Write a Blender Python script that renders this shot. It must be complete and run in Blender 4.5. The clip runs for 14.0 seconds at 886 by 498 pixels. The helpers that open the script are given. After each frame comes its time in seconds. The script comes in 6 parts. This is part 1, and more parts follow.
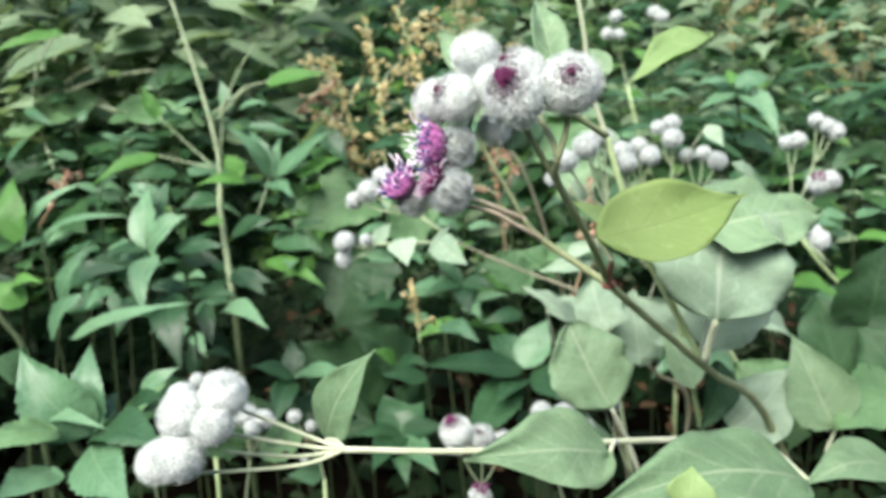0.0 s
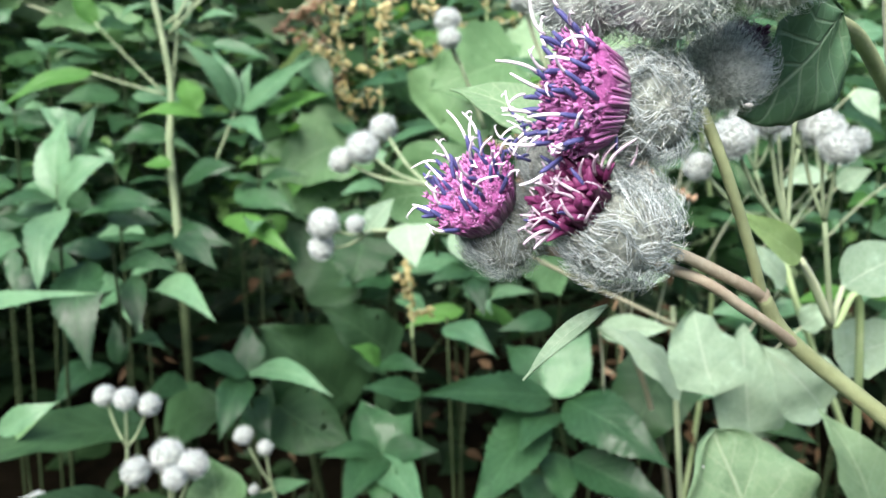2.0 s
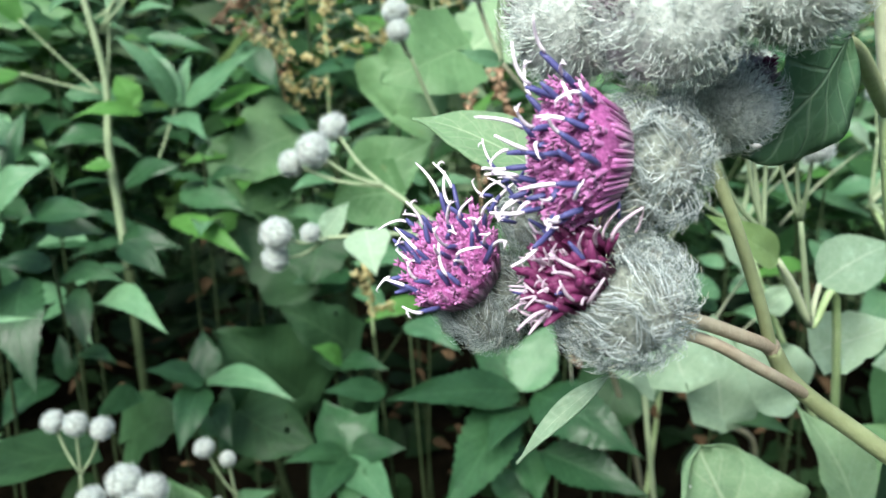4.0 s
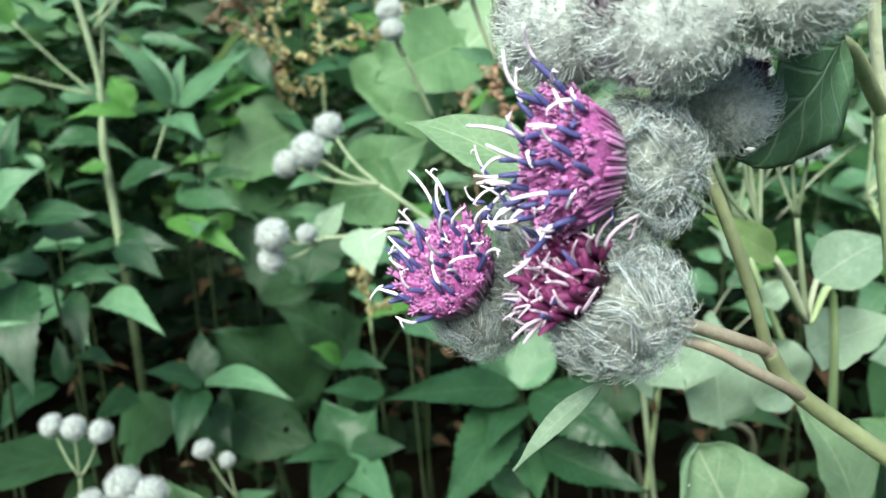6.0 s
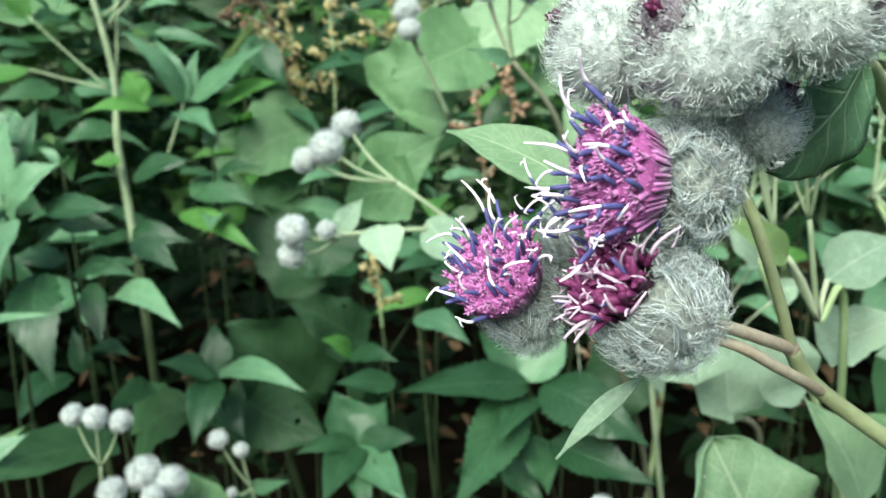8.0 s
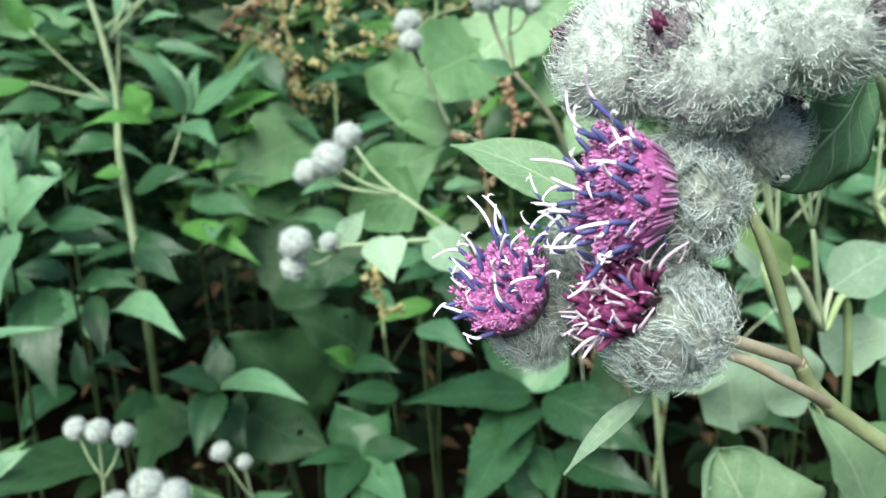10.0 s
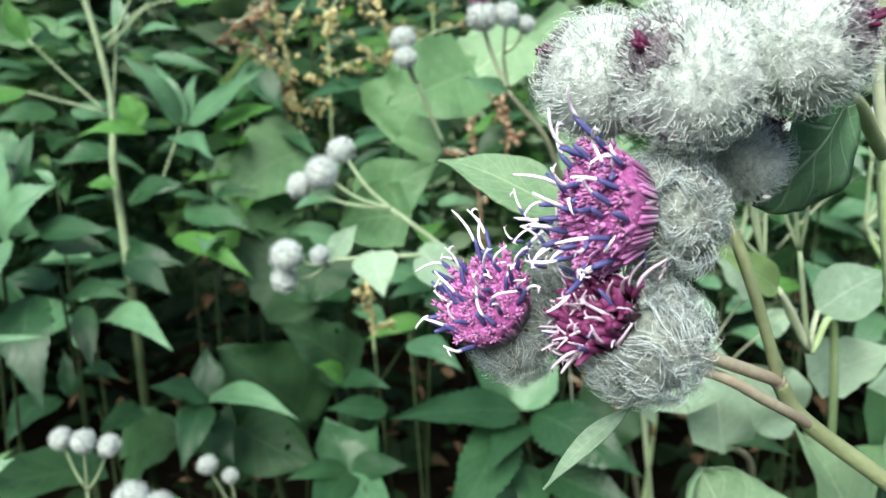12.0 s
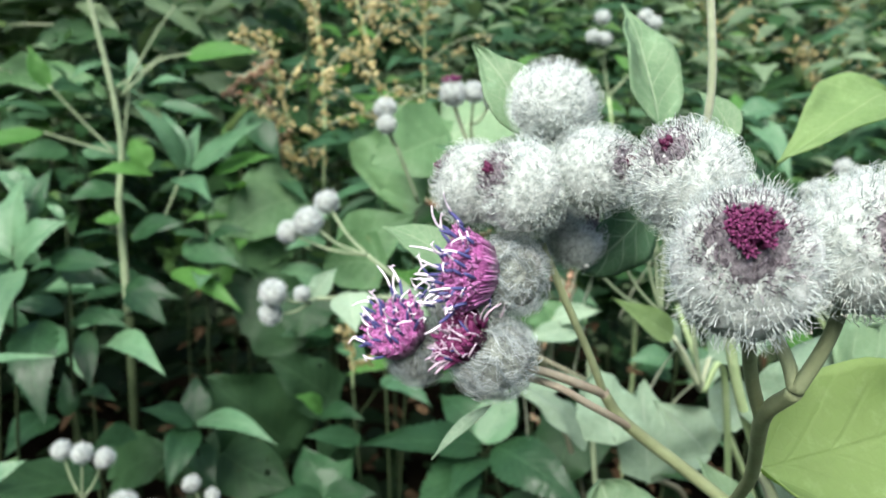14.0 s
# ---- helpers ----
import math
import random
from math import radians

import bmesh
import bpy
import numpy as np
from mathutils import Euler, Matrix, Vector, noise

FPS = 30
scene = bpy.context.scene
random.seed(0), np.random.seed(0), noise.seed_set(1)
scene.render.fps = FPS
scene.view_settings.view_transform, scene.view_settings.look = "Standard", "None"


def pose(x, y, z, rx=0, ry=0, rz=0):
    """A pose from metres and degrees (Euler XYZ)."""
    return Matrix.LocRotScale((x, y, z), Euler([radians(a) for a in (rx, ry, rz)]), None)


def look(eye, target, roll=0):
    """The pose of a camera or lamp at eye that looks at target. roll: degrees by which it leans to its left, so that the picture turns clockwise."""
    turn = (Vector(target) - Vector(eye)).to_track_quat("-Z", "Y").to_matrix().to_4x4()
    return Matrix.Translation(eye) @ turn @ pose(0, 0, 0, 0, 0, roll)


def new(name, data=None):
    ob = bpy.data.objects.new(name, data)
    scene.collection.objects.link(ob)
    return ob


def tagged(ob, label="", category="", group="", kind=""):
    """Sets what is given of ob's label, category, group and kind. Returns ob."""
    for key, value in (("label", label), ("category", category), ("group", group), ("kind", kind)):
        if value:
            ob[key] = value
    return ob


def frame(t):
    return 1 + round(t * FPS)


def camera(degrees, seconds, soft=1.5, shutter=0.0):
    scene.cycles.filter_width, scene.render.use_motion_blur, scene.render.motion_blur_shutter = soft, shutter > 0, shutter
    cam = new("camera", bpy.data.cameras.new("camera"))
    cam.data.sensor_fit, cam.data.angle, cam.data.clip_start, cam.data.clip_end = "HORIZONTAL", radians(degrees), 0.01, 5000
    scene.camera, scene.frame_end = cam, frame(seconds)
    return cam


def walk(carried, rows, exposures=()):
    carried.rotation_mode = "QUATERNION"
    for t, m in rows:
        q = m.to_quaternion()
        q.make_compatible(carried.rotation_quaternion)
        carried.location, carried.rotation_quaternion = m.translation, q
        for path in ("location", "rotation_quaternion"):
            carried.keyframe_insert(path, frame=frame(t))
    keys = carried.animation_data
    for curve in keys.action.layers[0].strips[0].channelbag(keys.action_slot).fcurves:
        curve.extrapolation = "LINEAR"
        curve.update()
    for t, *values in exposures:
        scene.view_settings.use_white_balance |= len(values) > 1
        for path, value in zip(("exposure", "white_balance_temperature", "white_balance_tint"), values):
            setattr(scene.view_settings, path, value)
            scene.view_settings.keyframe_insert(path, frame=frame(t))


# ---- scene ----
cam = camera(58.0, 14.0, soft=1.6)
PATH = [
    (0, (0.01868, 0.05294, 0.96373), (-0.01320, 1.04229, 0.82174), -2.54),
    (0.5, (-0.00303, 0.13405, 0.96011), (-0.04795, 1.11801, 0.78749), 0.62),
    (1, (-0.00560, 0.18119, 0.95508), (-0.01907, 1.16232, 0.76216), 2.58),
    (1.5, (-0.00716, 0.20104, 0.95832), (-0.02127, 1.18089, 0.75911), 1.75),
    (2, (-0.00620, 0.21708, 0.96266), (-0.01210, 1.19403, 0.74927), 1.81),
    (2.5, (-0.01036, 0.22266, 0.96824), (0.01499, 1.19879, 0.75253), 1.30),
    (3, (-0.00862, 0.22881, 0.96959), (0.03390, 1.20171, 0.74233), 0.49),
    (5.5, (-0.00886, 0.23315, 0.97192), (0.04311, 1.20112, 0.72629), -0.73),
    (6, (-0.00816, 0.23301, 0.97173), (0.04592, 1.20072, 0.72550), -0.90),
    (6.5, (-0.00946, 0.23191, 0.97325), (0.04437, 1.19946, 0.72635), -1.02),
    (7, (-0.01012, 0.23152, 0.97337), (0.04433, 1.19790, 0.72210), -1.02),
    (7.5, (-0.01207, 0.22927, 0.97497), (0.04235, 1.19529, 0.72229), -0.91),
    (8, (-0.01445, 0.22676, 0.97491), (0.03711, 1.19240, 0.72020), -0.55),
    (10.5, (-0.01512, 0.22711, 0.97584), (0.03563, 1.19673, 0.73658), -0.99),
    (11, (-0.01336, 0.22749, 0.97461), (0.04422, 1.19846, 0.74247), -0.53),
    (11.5, (-0.01342, 0.22772, 0.97509), (0.04931, 1.20080, 0.75333), 0.20),
    (12, (-0.01388, 0.22612, 0.97548), (0.04486, 1.19906, 0.75201), 0.22),
    (12.5, (-0.01179, 0.22491, 0.97882), (0.03720, 1.19956, 0.76048), 0.07),
    (13, (-0.01715, 0.20960, 0.97911), (0.04016, 1.18807, 0.78084), 0.82),
    (13.5, (-0.00617, 0.19547, 0.97731), (0.07130, 1.17403, 0.78646), 2.29),
    (14, (-0.00464, 0.17869, 0.98644), (0.06105, 1.16217, 0.81775), 2.63),
]
cam.data.dof.use_dof, cam.data.dof.focus_distance, cam.data.dof.aperture_fstop = True, 0.098, 44.0
EXPOSURES = [(0.0, 1.50, 6650, 18), (2.0, 1.58, 6600, 17), (3.0, 1.44, 6500, 12), (5.5, 1.34, 6450, 6), (8.0, 1.34, 6450, 4), (11.0, 1.32, 6450, 6), (12.5, 1.28, 6500, 10), (14.0, 1.20, 6550, 14)]
walk(cam, [(t, look(eye, target, roll)) for t, eye, target, roll in PATH], EXPOSURES)

# ---- daylight: bright overcast, soft from above and behind the camera ----
world = bpy.data.worlds.new("overcast_sky")
scene.world = world
world.use_nodes = True
wn = world.node_tree.nodes
sky = wn.new("ShaderNodeTexSky")
sky.sky_type = "NISHITA"
sky.sun_disc = False
sky.sun_elevation = radians(50)
sky.sun_rotation = radians(200)
sky.air_density, sky.dust_density, sky.ozone_density = 1.0, 3.0, 1.0
wn["Background"].inputs["Strength"].default_value = 0.13
world.node_tree.links.new(sky.outputs[0], wn["Background"].inputs[0])
sun_data = bpy.data.lights.new("sun", "SUN")
sun_data.energy, sun_data.angle, sun_data.color = 3.1, radians(38), (1.0, 0.985, 0.96)
sun = new("sun", sun_data)
sun.matrix_world = look((-1.3, -2.2, 3.7), (0, 0.4, 0.9))


# ---- materials ----
class Nodes:
    """A short way to write node trees."""

    def __init__(self, name):
        self.mat = bpy.data.materials.new(name)
        self.mat.use_nodes = True
        self.tree = self.mat.node_tree
        self.bsdf = self.tree.nodes["Principled BSDF"]
        self.out = self.tree.nodes["Material Output"]

    def put(self, socket, value):
        if isinstance(value, bpy.types.NodeSocket):
            self.tree.links.new(value, socket)
        elif value is not None:
            socket.default_value = value

    def math(self, op, a, b=None, c=None, clamp=False):
        n = self.tree.nodes.new("ShaderNodeMath")
        n.operation, n.use_clamp = op, clamp
        for k, v in enumerate((a, b, c)):
            self.put(n.inputs[k], v)
        return n.outputs[0]

    def noise(self, scale, detail=3.0, rough=0.6, vector=None):
        n = self.tree.nodes.new("ShaderNodeTexNoise")
        n.inputs["Scale"].default_value, n.inputs["Detail"].default_value, n.inputs["Roughness"].default_value = scale, detail, rough
        self.put(n.inputs["Vector"], vector if vector else self.coords("Object"))
        return n.outputs["Fac"]

    def coords(self, kind):
        return self.tree.nodes.new("ShaderNodeTexCoord").outputs[kind]

    def mix(self, fac, a, b, mode="MIX"):
        n = self.tree.nodes.new("ShaderNodeMix")
        n.data_type, n.blend_type = "RGBA", mode
        self.put(n.inputs[0], fac)
        self.put(n.inputs[6], a)
        self.put(n.inputs[7], b)
        return n.outputs[2]

    def ramp(self, fac, low, high):
        n = self.tree.nodes.new("ShaderNodeMapRange")
        n.interpolation_type = "SMOOTHSTEP"
        self.put(n.inputs[0], fac)
        n.inputs[1].default_value, n.inputs[2].default_value = low, high
        return n.outputs[0]

    def bump(self, height, strength, distance):
        n = self.tree.nodes.new("ShaderNodeBump")
        n.inputs["Strength"].default_value, n.inputs["Distance"].default_value = strength, distance
        self.put(n.inputs["Height"], height)
        return n.outputs[0]


def col(r, g, b):
    return (r, g, b, 1.0)


def leaf_material(name, dark, light, vein, veins=8.0, rough=0.45, glow=0.25, island=False, spots=0.0, holes=0.0, ribs=0.34, shine=0.24, side_veins=0.75):
    """A green blade: midrib and side veins, mottling, a spread of hue from leaf to leaf, light through it."""
    n = Nodes(name)
    uv = n.tree.nodes.new("ShaderNodeUVMap")
    sep = n.tree.nodes.new("ShaderNodeSeparateXYZ")
    n.put(sep.inputs[0], uv.outputs[0])
    u, v = sep.outputs[0], sep.outputs[1]
    a = n.math("MULTIPLY", n.math("ABSOLUTE", n.math("SUBTRACT", u, 0.5)), 2.0)
    mid = n.math("SUBTRACT", 1.0, n.ramp(a, 0.012, 0.06), clamp=True)
    wob = n.math("MULTIPLY", n.noise(60.0, 2.0), 0.12)
    line = n.math("FRACT", n.math("ADD", n.math("SUBTRACT", n.math("MULTIPLY", v, veins), n.math("MULTIPLY", n.math("POWER", a, 0.8), veins * 0.3)), wob))
    side = n.math("SUBTRACT", 1.0, n.ramp(n.math("ABSOLUTE", n.math("SUBTRACT", line, 0.5)), 0.02, 0.11), clamp=True)
    net = n.tree.nodes.new("ShaderNodeTexVoronoi")
    net.feature = "DISTANCE_TO_EDGE"
    net.inputs["Scale"].default_value = 420.0
    n.put(net.inputs["Vector"], n.coords("Object"))
    mesh = n.math("SUBTRACT", 1.0, n.ramp(net.outputs["Distance"], 0.0, 0.12), clamp=True)
    rib = n.math("MAXIMUM", mid, n.math("MULTIPLY", side, n.math("SUBTRACT", side_veins, n.math("MULTIPLY", a, side_veins * 0.6))))
    if island:
        rnd = n.tree.nodes.new("ShaderNodeNewGeometry").outputs["Random Per Island"]
    else:
        rnd = n.tree.nodes.new("ShaderNodeObjectInfo").outputs["Random"]
    mott = n.math("ADD", n.math("MULTIPLY", n.noise(38.0, 4.0), 0.75), n.math("MULTIPLY", rnd, 0.6))
    base = n.mix(n.ramp(mott, 0.25, 1.1), dark, light)
    base = n.mix(n.math("MULTIPLY", n.ramp(n.noise(240.0, 5.0, 0.7), 0.5, 0.8), 0.45), base, (light[0] * 1.6, light[1] * 1.6, light[2] * 1.8, 1.0))
    base = n.mix(n.math("MULTIPLY", n.ramp(n.noise(110.0, 4.0, 0.65), 0.50, 0.72), 0.55), base, (*[c * 0.8 for c in dark[:3]], 1.0))
    if spots:
        base = n.mix(n.math("MULTIPLY", n.ramp(n.noise(95.0, 3.0, 0.7), 0.66, 0.74), spots), base, col(0.16, 0.11, 0.035))
    base = n.mix(n.math("MULTIPLY", rib, ribs), base, vein)
    base = n.mix(n.math("MULTIPLY", mesh, 0.12), base, vein)
    n.put(n.bsdf.inputs["Base Color"], base)
    n.put(n.bsdf.inputs["Roughness"], n.math("ADD", rough - 0.08, n.math("MULTIPLY", n.noise(150.0), 0.2)))
    n.bsdf.inputs["Specular IOR Level"].default_value = shine
    relief = n.math("ADD", n.math("MULTIPLY", rib, -0.8), n.math("ADD", n.math("MULTIPLY", n.noise(130.0, 3.0), 0.9), n.math("MULTIPLY", mesh, -0.10)))
    nor = n.bump(relief, 0.35, 0.0009)
    n.put(n.bsdf.inputs["Normal"], nor)
    thin = n.tree.nodes.new("ShaderNodeBsdfTranslucent")
    n.put(thin.inputs[0], n.mix(0.5, base, (light[0] * 1.6, light[1] * 1.7, light[2] * 0.8, 1.0)))
    n.put(thin.inputs["Normal"], nor)
    both = n.tree.nodes.new("ShaderNodeMixShader")
    both.inputs[0].default_value = glow
    n.put(both.inputs[1], n.bsdf.outputs[0])
    n.put(both.inputs[2], thin.outputs[0])
    last = both.outputs[0]
    if holes:
        bite = n.tree.nodes.new("ShaderNodeTexVoronoi")
        bite.inputs["Scale"].default_value = 62.0
        n.put(bite.inputs["Vector"], n.coords("Object"))
        pick = n.tree.nodes.new("ShaderNodeSeparateColor")
        n.put(pick.inputs[0], bite.outputs["Color"])
        edge = n.math("ADD", bite.outputs["Distance"], n.math("MULTIPLY", n.noise(500.0, 2.0), 0.16))
        gone = n.math("MULTIPLY", n.math("LESS_THAN", edge, 0.24), n.math("LESS_THAN", pick.outputs[0], holes))
        clear = n.tree.nodes.new("ShaderNodeBsdfTransparent")
        eaten = n.tree.nodes.new("ShaderNodeMixShader")
        n.put(eaten.inputs[0], gone)
        n.put(eaten.inputs[1], last)
        n.put(eaten.inputs[2], clear.outputs[0])
        last = eaten.outputs[0]
    n.put(n.out.inputs[0], last)
    return n.mat


def plain_material(name, a, b, scale=80.0, rough=0.6, relief=0.0006, fine=600.0, island=0.0, tip=None, sheen=0.0, gloss=0.2):
    """A surface between two colours, with fine relief."""
    n = Nodes(name)
    fac = n.noise(scale, 4.0)
    if island:
        fac = n.math("ADD", n.math("MULTIPLY", fac, 1 - island), n.math("MULTIPLY", n.tree.nodes.new("ShaderNodeNewGeometry").outputs["Random Per Island"], island))
    base = n.mix(n.ramp(fac, 0.2, 0.8), a, b)
    if tip:
        uv = n.tree.nodes.new("ShaderNodeUVMap")
        sep = n.tree.nodes.new("ShaderNodeSeparateXYZ")
        n.put(sep.inputs[0], uv.outputs[0])
        base = n.mix(n.ramp(sep.outputs[1], tip[1], tip[2]), base, tip[0])
    n.put(n.bsdf.inputs["Base Color"], base)
    n.bsdf.inputs["Roughness"].default_value = rough
    n.bsdf.inputs["Specular IOR Level"].default_value = gloss
    if sheen:
        n.bsdf.inputs["Sheen Weight"].default_value = sheen
    if relief:
        n.put(n.bsdf.inputs["Normal"], n.bump(n.noise(fine, 4.0), 0.6, relief))
    return n.mat


BURDOCK = leaf_material("burdock_leaf", col(0.088, 0.172, 0.085), col(0.165, 0.275, 0.145), col(0.336, 0.430, 0.270), veins=6.0, rough=0.55, glow=0.22, ribs=0.46, side_veins=0.45)
BURDOCK_MID = leaf_material("burdock_leaf_eaten", col(0.044, 0.112, 0.042), col(0.096, 0.195, 0.082), col(0.180, 0.295, 0.148), veins=6.0, rough=0.52, glow=0.2, spots=0.25, holes=0.30, ribs=0.28)
# Two lit copies of the burdock leaf: light put into paler, yellower colours.
BURDOCK_LIT = leaf_material("burdock_leaf_lit", col(0.153, 0.263, 0.093), col(0.244, 0.370, 0.149), col(0.323, 0.448, 0.204), veins=6.0, rough=0.6, glow=0.4, side_veins=0.35)
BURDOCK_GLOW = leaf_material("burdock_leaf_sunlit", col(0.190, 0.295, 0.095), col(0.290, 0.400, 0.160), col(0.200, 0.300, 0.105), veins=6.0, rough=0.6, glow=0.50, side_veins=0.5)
BURDOCK_PALE = leaf_material("burdock_leaf_felted", col(0.145, 0.235, 0.150), col(0.250, 0.360, 0.240), col(0.430, 0.500, 0.380), veins=6.0, rough=0.75, glow=0.22, side_veins=0.35)
BURDOCK_VEINED = leaf_material("burdock_leaf_veined", col(0.030, 0.078, 0.036), col(0.058, 0.130, 0.062), col(0.180, 0.270, 0.165), veins=5.0, rough=0.5, glow=0.2, ribs=0.7, side_veins=0.8)
# Shaded copy of the burdock leaf: the shade is put into its colour.
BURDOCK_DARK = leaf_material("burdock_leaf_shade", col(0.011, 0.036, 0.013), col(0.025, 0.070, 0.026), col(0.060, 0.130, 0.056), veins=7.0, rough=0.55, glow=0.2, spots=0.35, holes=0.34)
# Darkened green; on low herb leaves this colour stands in for shade.
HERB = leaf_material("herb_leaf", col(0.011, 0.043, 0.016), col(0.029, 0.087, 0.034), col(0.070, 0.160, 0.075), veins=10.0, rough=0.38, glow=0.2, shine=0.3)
# Lit copy of the herb leaf, with the light in its colour.
HERB_LIT = leaf_material("herb_leaf_lit", col(0.050, 0.156, 0.031), col(0.091, 0.242, 0.054), col(0.131, 0.296, 0.096), veins=10.0, rough=0.42, glow=0.4)
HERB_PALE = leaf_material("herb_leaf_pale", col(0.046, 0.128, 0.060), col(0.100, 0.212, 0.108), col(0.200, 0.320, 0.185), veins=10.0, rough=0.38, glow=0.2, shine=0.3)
# Lit copy of the undergrowth leaf, brightened by colour.
FILL_LIT = leaf_material("undergrowth_leaf_lit", col(0.039, 0.101, 0.025), col(0.092, 0.193, 0.055), col(0.119, 0.232, 0.086), veins=7.0, rough=0.45, glow=0.35, island=True)
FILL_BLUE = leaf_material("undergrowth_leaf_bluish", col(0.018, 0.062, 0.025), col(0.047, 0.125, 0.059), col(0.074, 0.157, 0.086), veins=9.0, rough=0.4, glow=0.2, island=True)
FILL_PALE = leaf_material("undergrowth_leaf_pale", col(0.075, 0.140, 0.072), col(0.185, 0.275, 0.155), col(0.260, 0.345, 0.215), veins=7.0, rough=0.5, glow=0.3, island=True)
# Colour darkened so that the spaces between leaves read as shadow.
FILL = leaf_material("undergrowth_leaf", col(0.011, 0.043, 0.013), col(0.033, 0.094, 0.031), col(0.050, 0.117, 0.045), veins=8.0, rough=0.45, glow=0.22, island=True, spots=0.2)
STEM = plain_material("green_stem", col(0.22, 0.33, 0.14), col(0.36, 0.47, 0.25), 60.0, 0.55)
STEM_PALE = plain_material("downy_stem", col(0.25, 0.32, 0.18), col(0.40, 0.45, 0.30), 70.0, 0.65, sheen=0.3)
STEM_GREY = plain_material("grey_green_stalk", col(0.15, 0.21, 0.115), col(0.25, 0.32, 0.19), 45.0, 0.65)
STEM_RED = plain_material("dull_stem", col(0.10, 0.12, 0.07), col(0.17, 0.17, 0.115), 50.0, 0.6)
STEM_OLIVE = plain_material("olive_stem", col(0.175, 0.205, 0.100), col(0.300, 0.365, 0.190), 90.0, 0.55, 0.0004, 900.0)
STEM_BROWN = plain_material("brownish_branch", col(0.250, 0.195, 0.135), col(0.370, 0.350, 0.250), 110.0, 0.6, 0.0004, 900.0)
# Near-black, so low stems sink into the shaded gaps by colour.
STEM_DARK = plain_material("dark_stem", col(0.014, 0.026, 0.010), col(0.034, 0.052, 0.022), 50.0, 0.7, gloss=0.1)
NODE_RED = plain_material("red_node", col(0.30, 0.08, 0.07), col(0.36, 0.17, 0.12), 90.0, 0.55)
# Wool bodies: the dark end of each colour imitates shade between the bracts.
WOOL = plain_material("grey_wool_body", col(0.028, 0.036, 0.030), col(0.30, 0.35, 0.29), 7.0, 0.9, 0.0008, 30.0, sheen=0.3)
WOOL_PALE = plain_material("white_wool_body", col(0.17, 0.21, 0.18), col(0.55, 0.62, 0.56), 9.0, 0.9, 0.0006, 34.0, sheen=0.3)
WOOL_MID = plain_material("pale_grey_wool_body", col(0.06, 0.08, 0.07), col(0.50, 0.57, 0.51), 7.0, 0.9, 0.0008, 22.0, sheen=0.3)
BRACT_GREY = plain_material("grey_bract", col(0.16, 0.21, 0.19), col(0.66, 0.75, 0.72), 300.0, 0.6, 0.0, island=0.85, tip=(col(0.50, 0.52, 0.38), 0.85, 1.0))
BRACT = plain_material("pale_bract", col(0.30, 0.37, 0.33), col(0.62, 0.71, 0.66), 300.0, 0.6, 0.0, island=0.8, tip=(col(0.50, 0.55, 0.46), 0.75, 1.0))
HAIR = plain_material("white_wool_hair", col(0.40, 0.48, 0.45), col(0.66, 0.75, 0.73), 300.0, 0.75, 0.0, island=0.85)
CROWN = plain_material("dusky_crown", col(0.032, 0.027, 0.031), col(0.27, 0.26, 0.265), 15.0, 0.8, 0.0006, 40.0)
APEX = plain_material("dusky_bract_tip", col(0.050, 0.035, 0.050), col(0.28, 0.25, 0.27), 300.0, 0.6, 0.0, island=0.85)
HAIR_GREY = plain_material("grey_wool_hair", col(0.14, 0.18, 0.17), col(0.58, 0.67, 0.65), 300.0, 0.75, 0.0, island=0.9)
FLORET = plain_material("magenta_floret", col(0.190, 0.042, 0.155), col(0.430, 0.165, 0.365), 300.0, 0.5, 0.0, island=0.7, sheen=0.2)
FLORET_TIP = plain_material("opening_floret", col(0.034, 0.005, 0.018), col(0.085, 0.013, 0.045), 300.0, 0.5, 0.0, island=0.75)
FLORET_BED = plain_material("packed_florets", col(0.150, 0.028, 0.110), col(0.340, 0.100, 0.270), 26.0, 0.6, 0.0005, 60.0)
FLORET_DARK = plain_material("wine_floret", col(0.060, 0.008, 0.036), col(0.145, 0.028, 0.090), 300.0, 0.5, 0.0, island=0.75)
STIGMA = plain_material("white_stigma", col(0.66, 0.58, 0.68), col(0.86, 0.82, 0.86), 300.0, 0.5, 0.0, island=0.8)
STIGMA_PINK = plain_material("faded_style", col(0.30, 0.22, 0.29), col(0.55, 0.46, 0.53), 300.0, 0.55, 0.0, island=0.8)
ANTHER = plain_material("violet_anther", col(0.012, 0.014, 0.045), col(0.085, 0.090, 0.240), 300.0, 0.4, 0.0, island=0.8)
SEED = plain_material("dry_seed", col(0.26, 0.23, 0.09), col(0.47, 0.42, 0.21), 120.0, 0.7, 0.0, island=0.8)
SEED_RED = plain_material("rusty_seed", col(0.170, 0.100, 0.060), col(0.350, 0.245, 0.155), 120.0, 0.7, 0.0, island=0.8)
# Near-black greens put the shade of the deep gaps into the leaf colour.
FILL_SHADED = leaf_material("undergrowth_leaf_shaded", col(0.006, 0.020, 0.006), col(0.017, 0.042, 0.014), col(0.026, 0.057, 0.021), veins=8.0, rough=0.5, glow=0.15, island=True, spots=0.4, shine=0.15)
FILL_BROWN = leaf_material("dead_leaf", col(0.028, 0.018, 0.009), col(0.083, 0.055, 0.028), col(0.099, 0.072, 0.039), veins=6.0, rough=0.7, glow=0.1, island=True, shine=0.1)
# Darker than real soil: the shade under the plants is in the colour.
SOIL = plain_material("shade_darkened_soil", col(0.005, 0.005, 0.003), col(0.016, 0.013, 0.008), 9.0, 0.95, 0.01, 60.0, gloss=0.0)
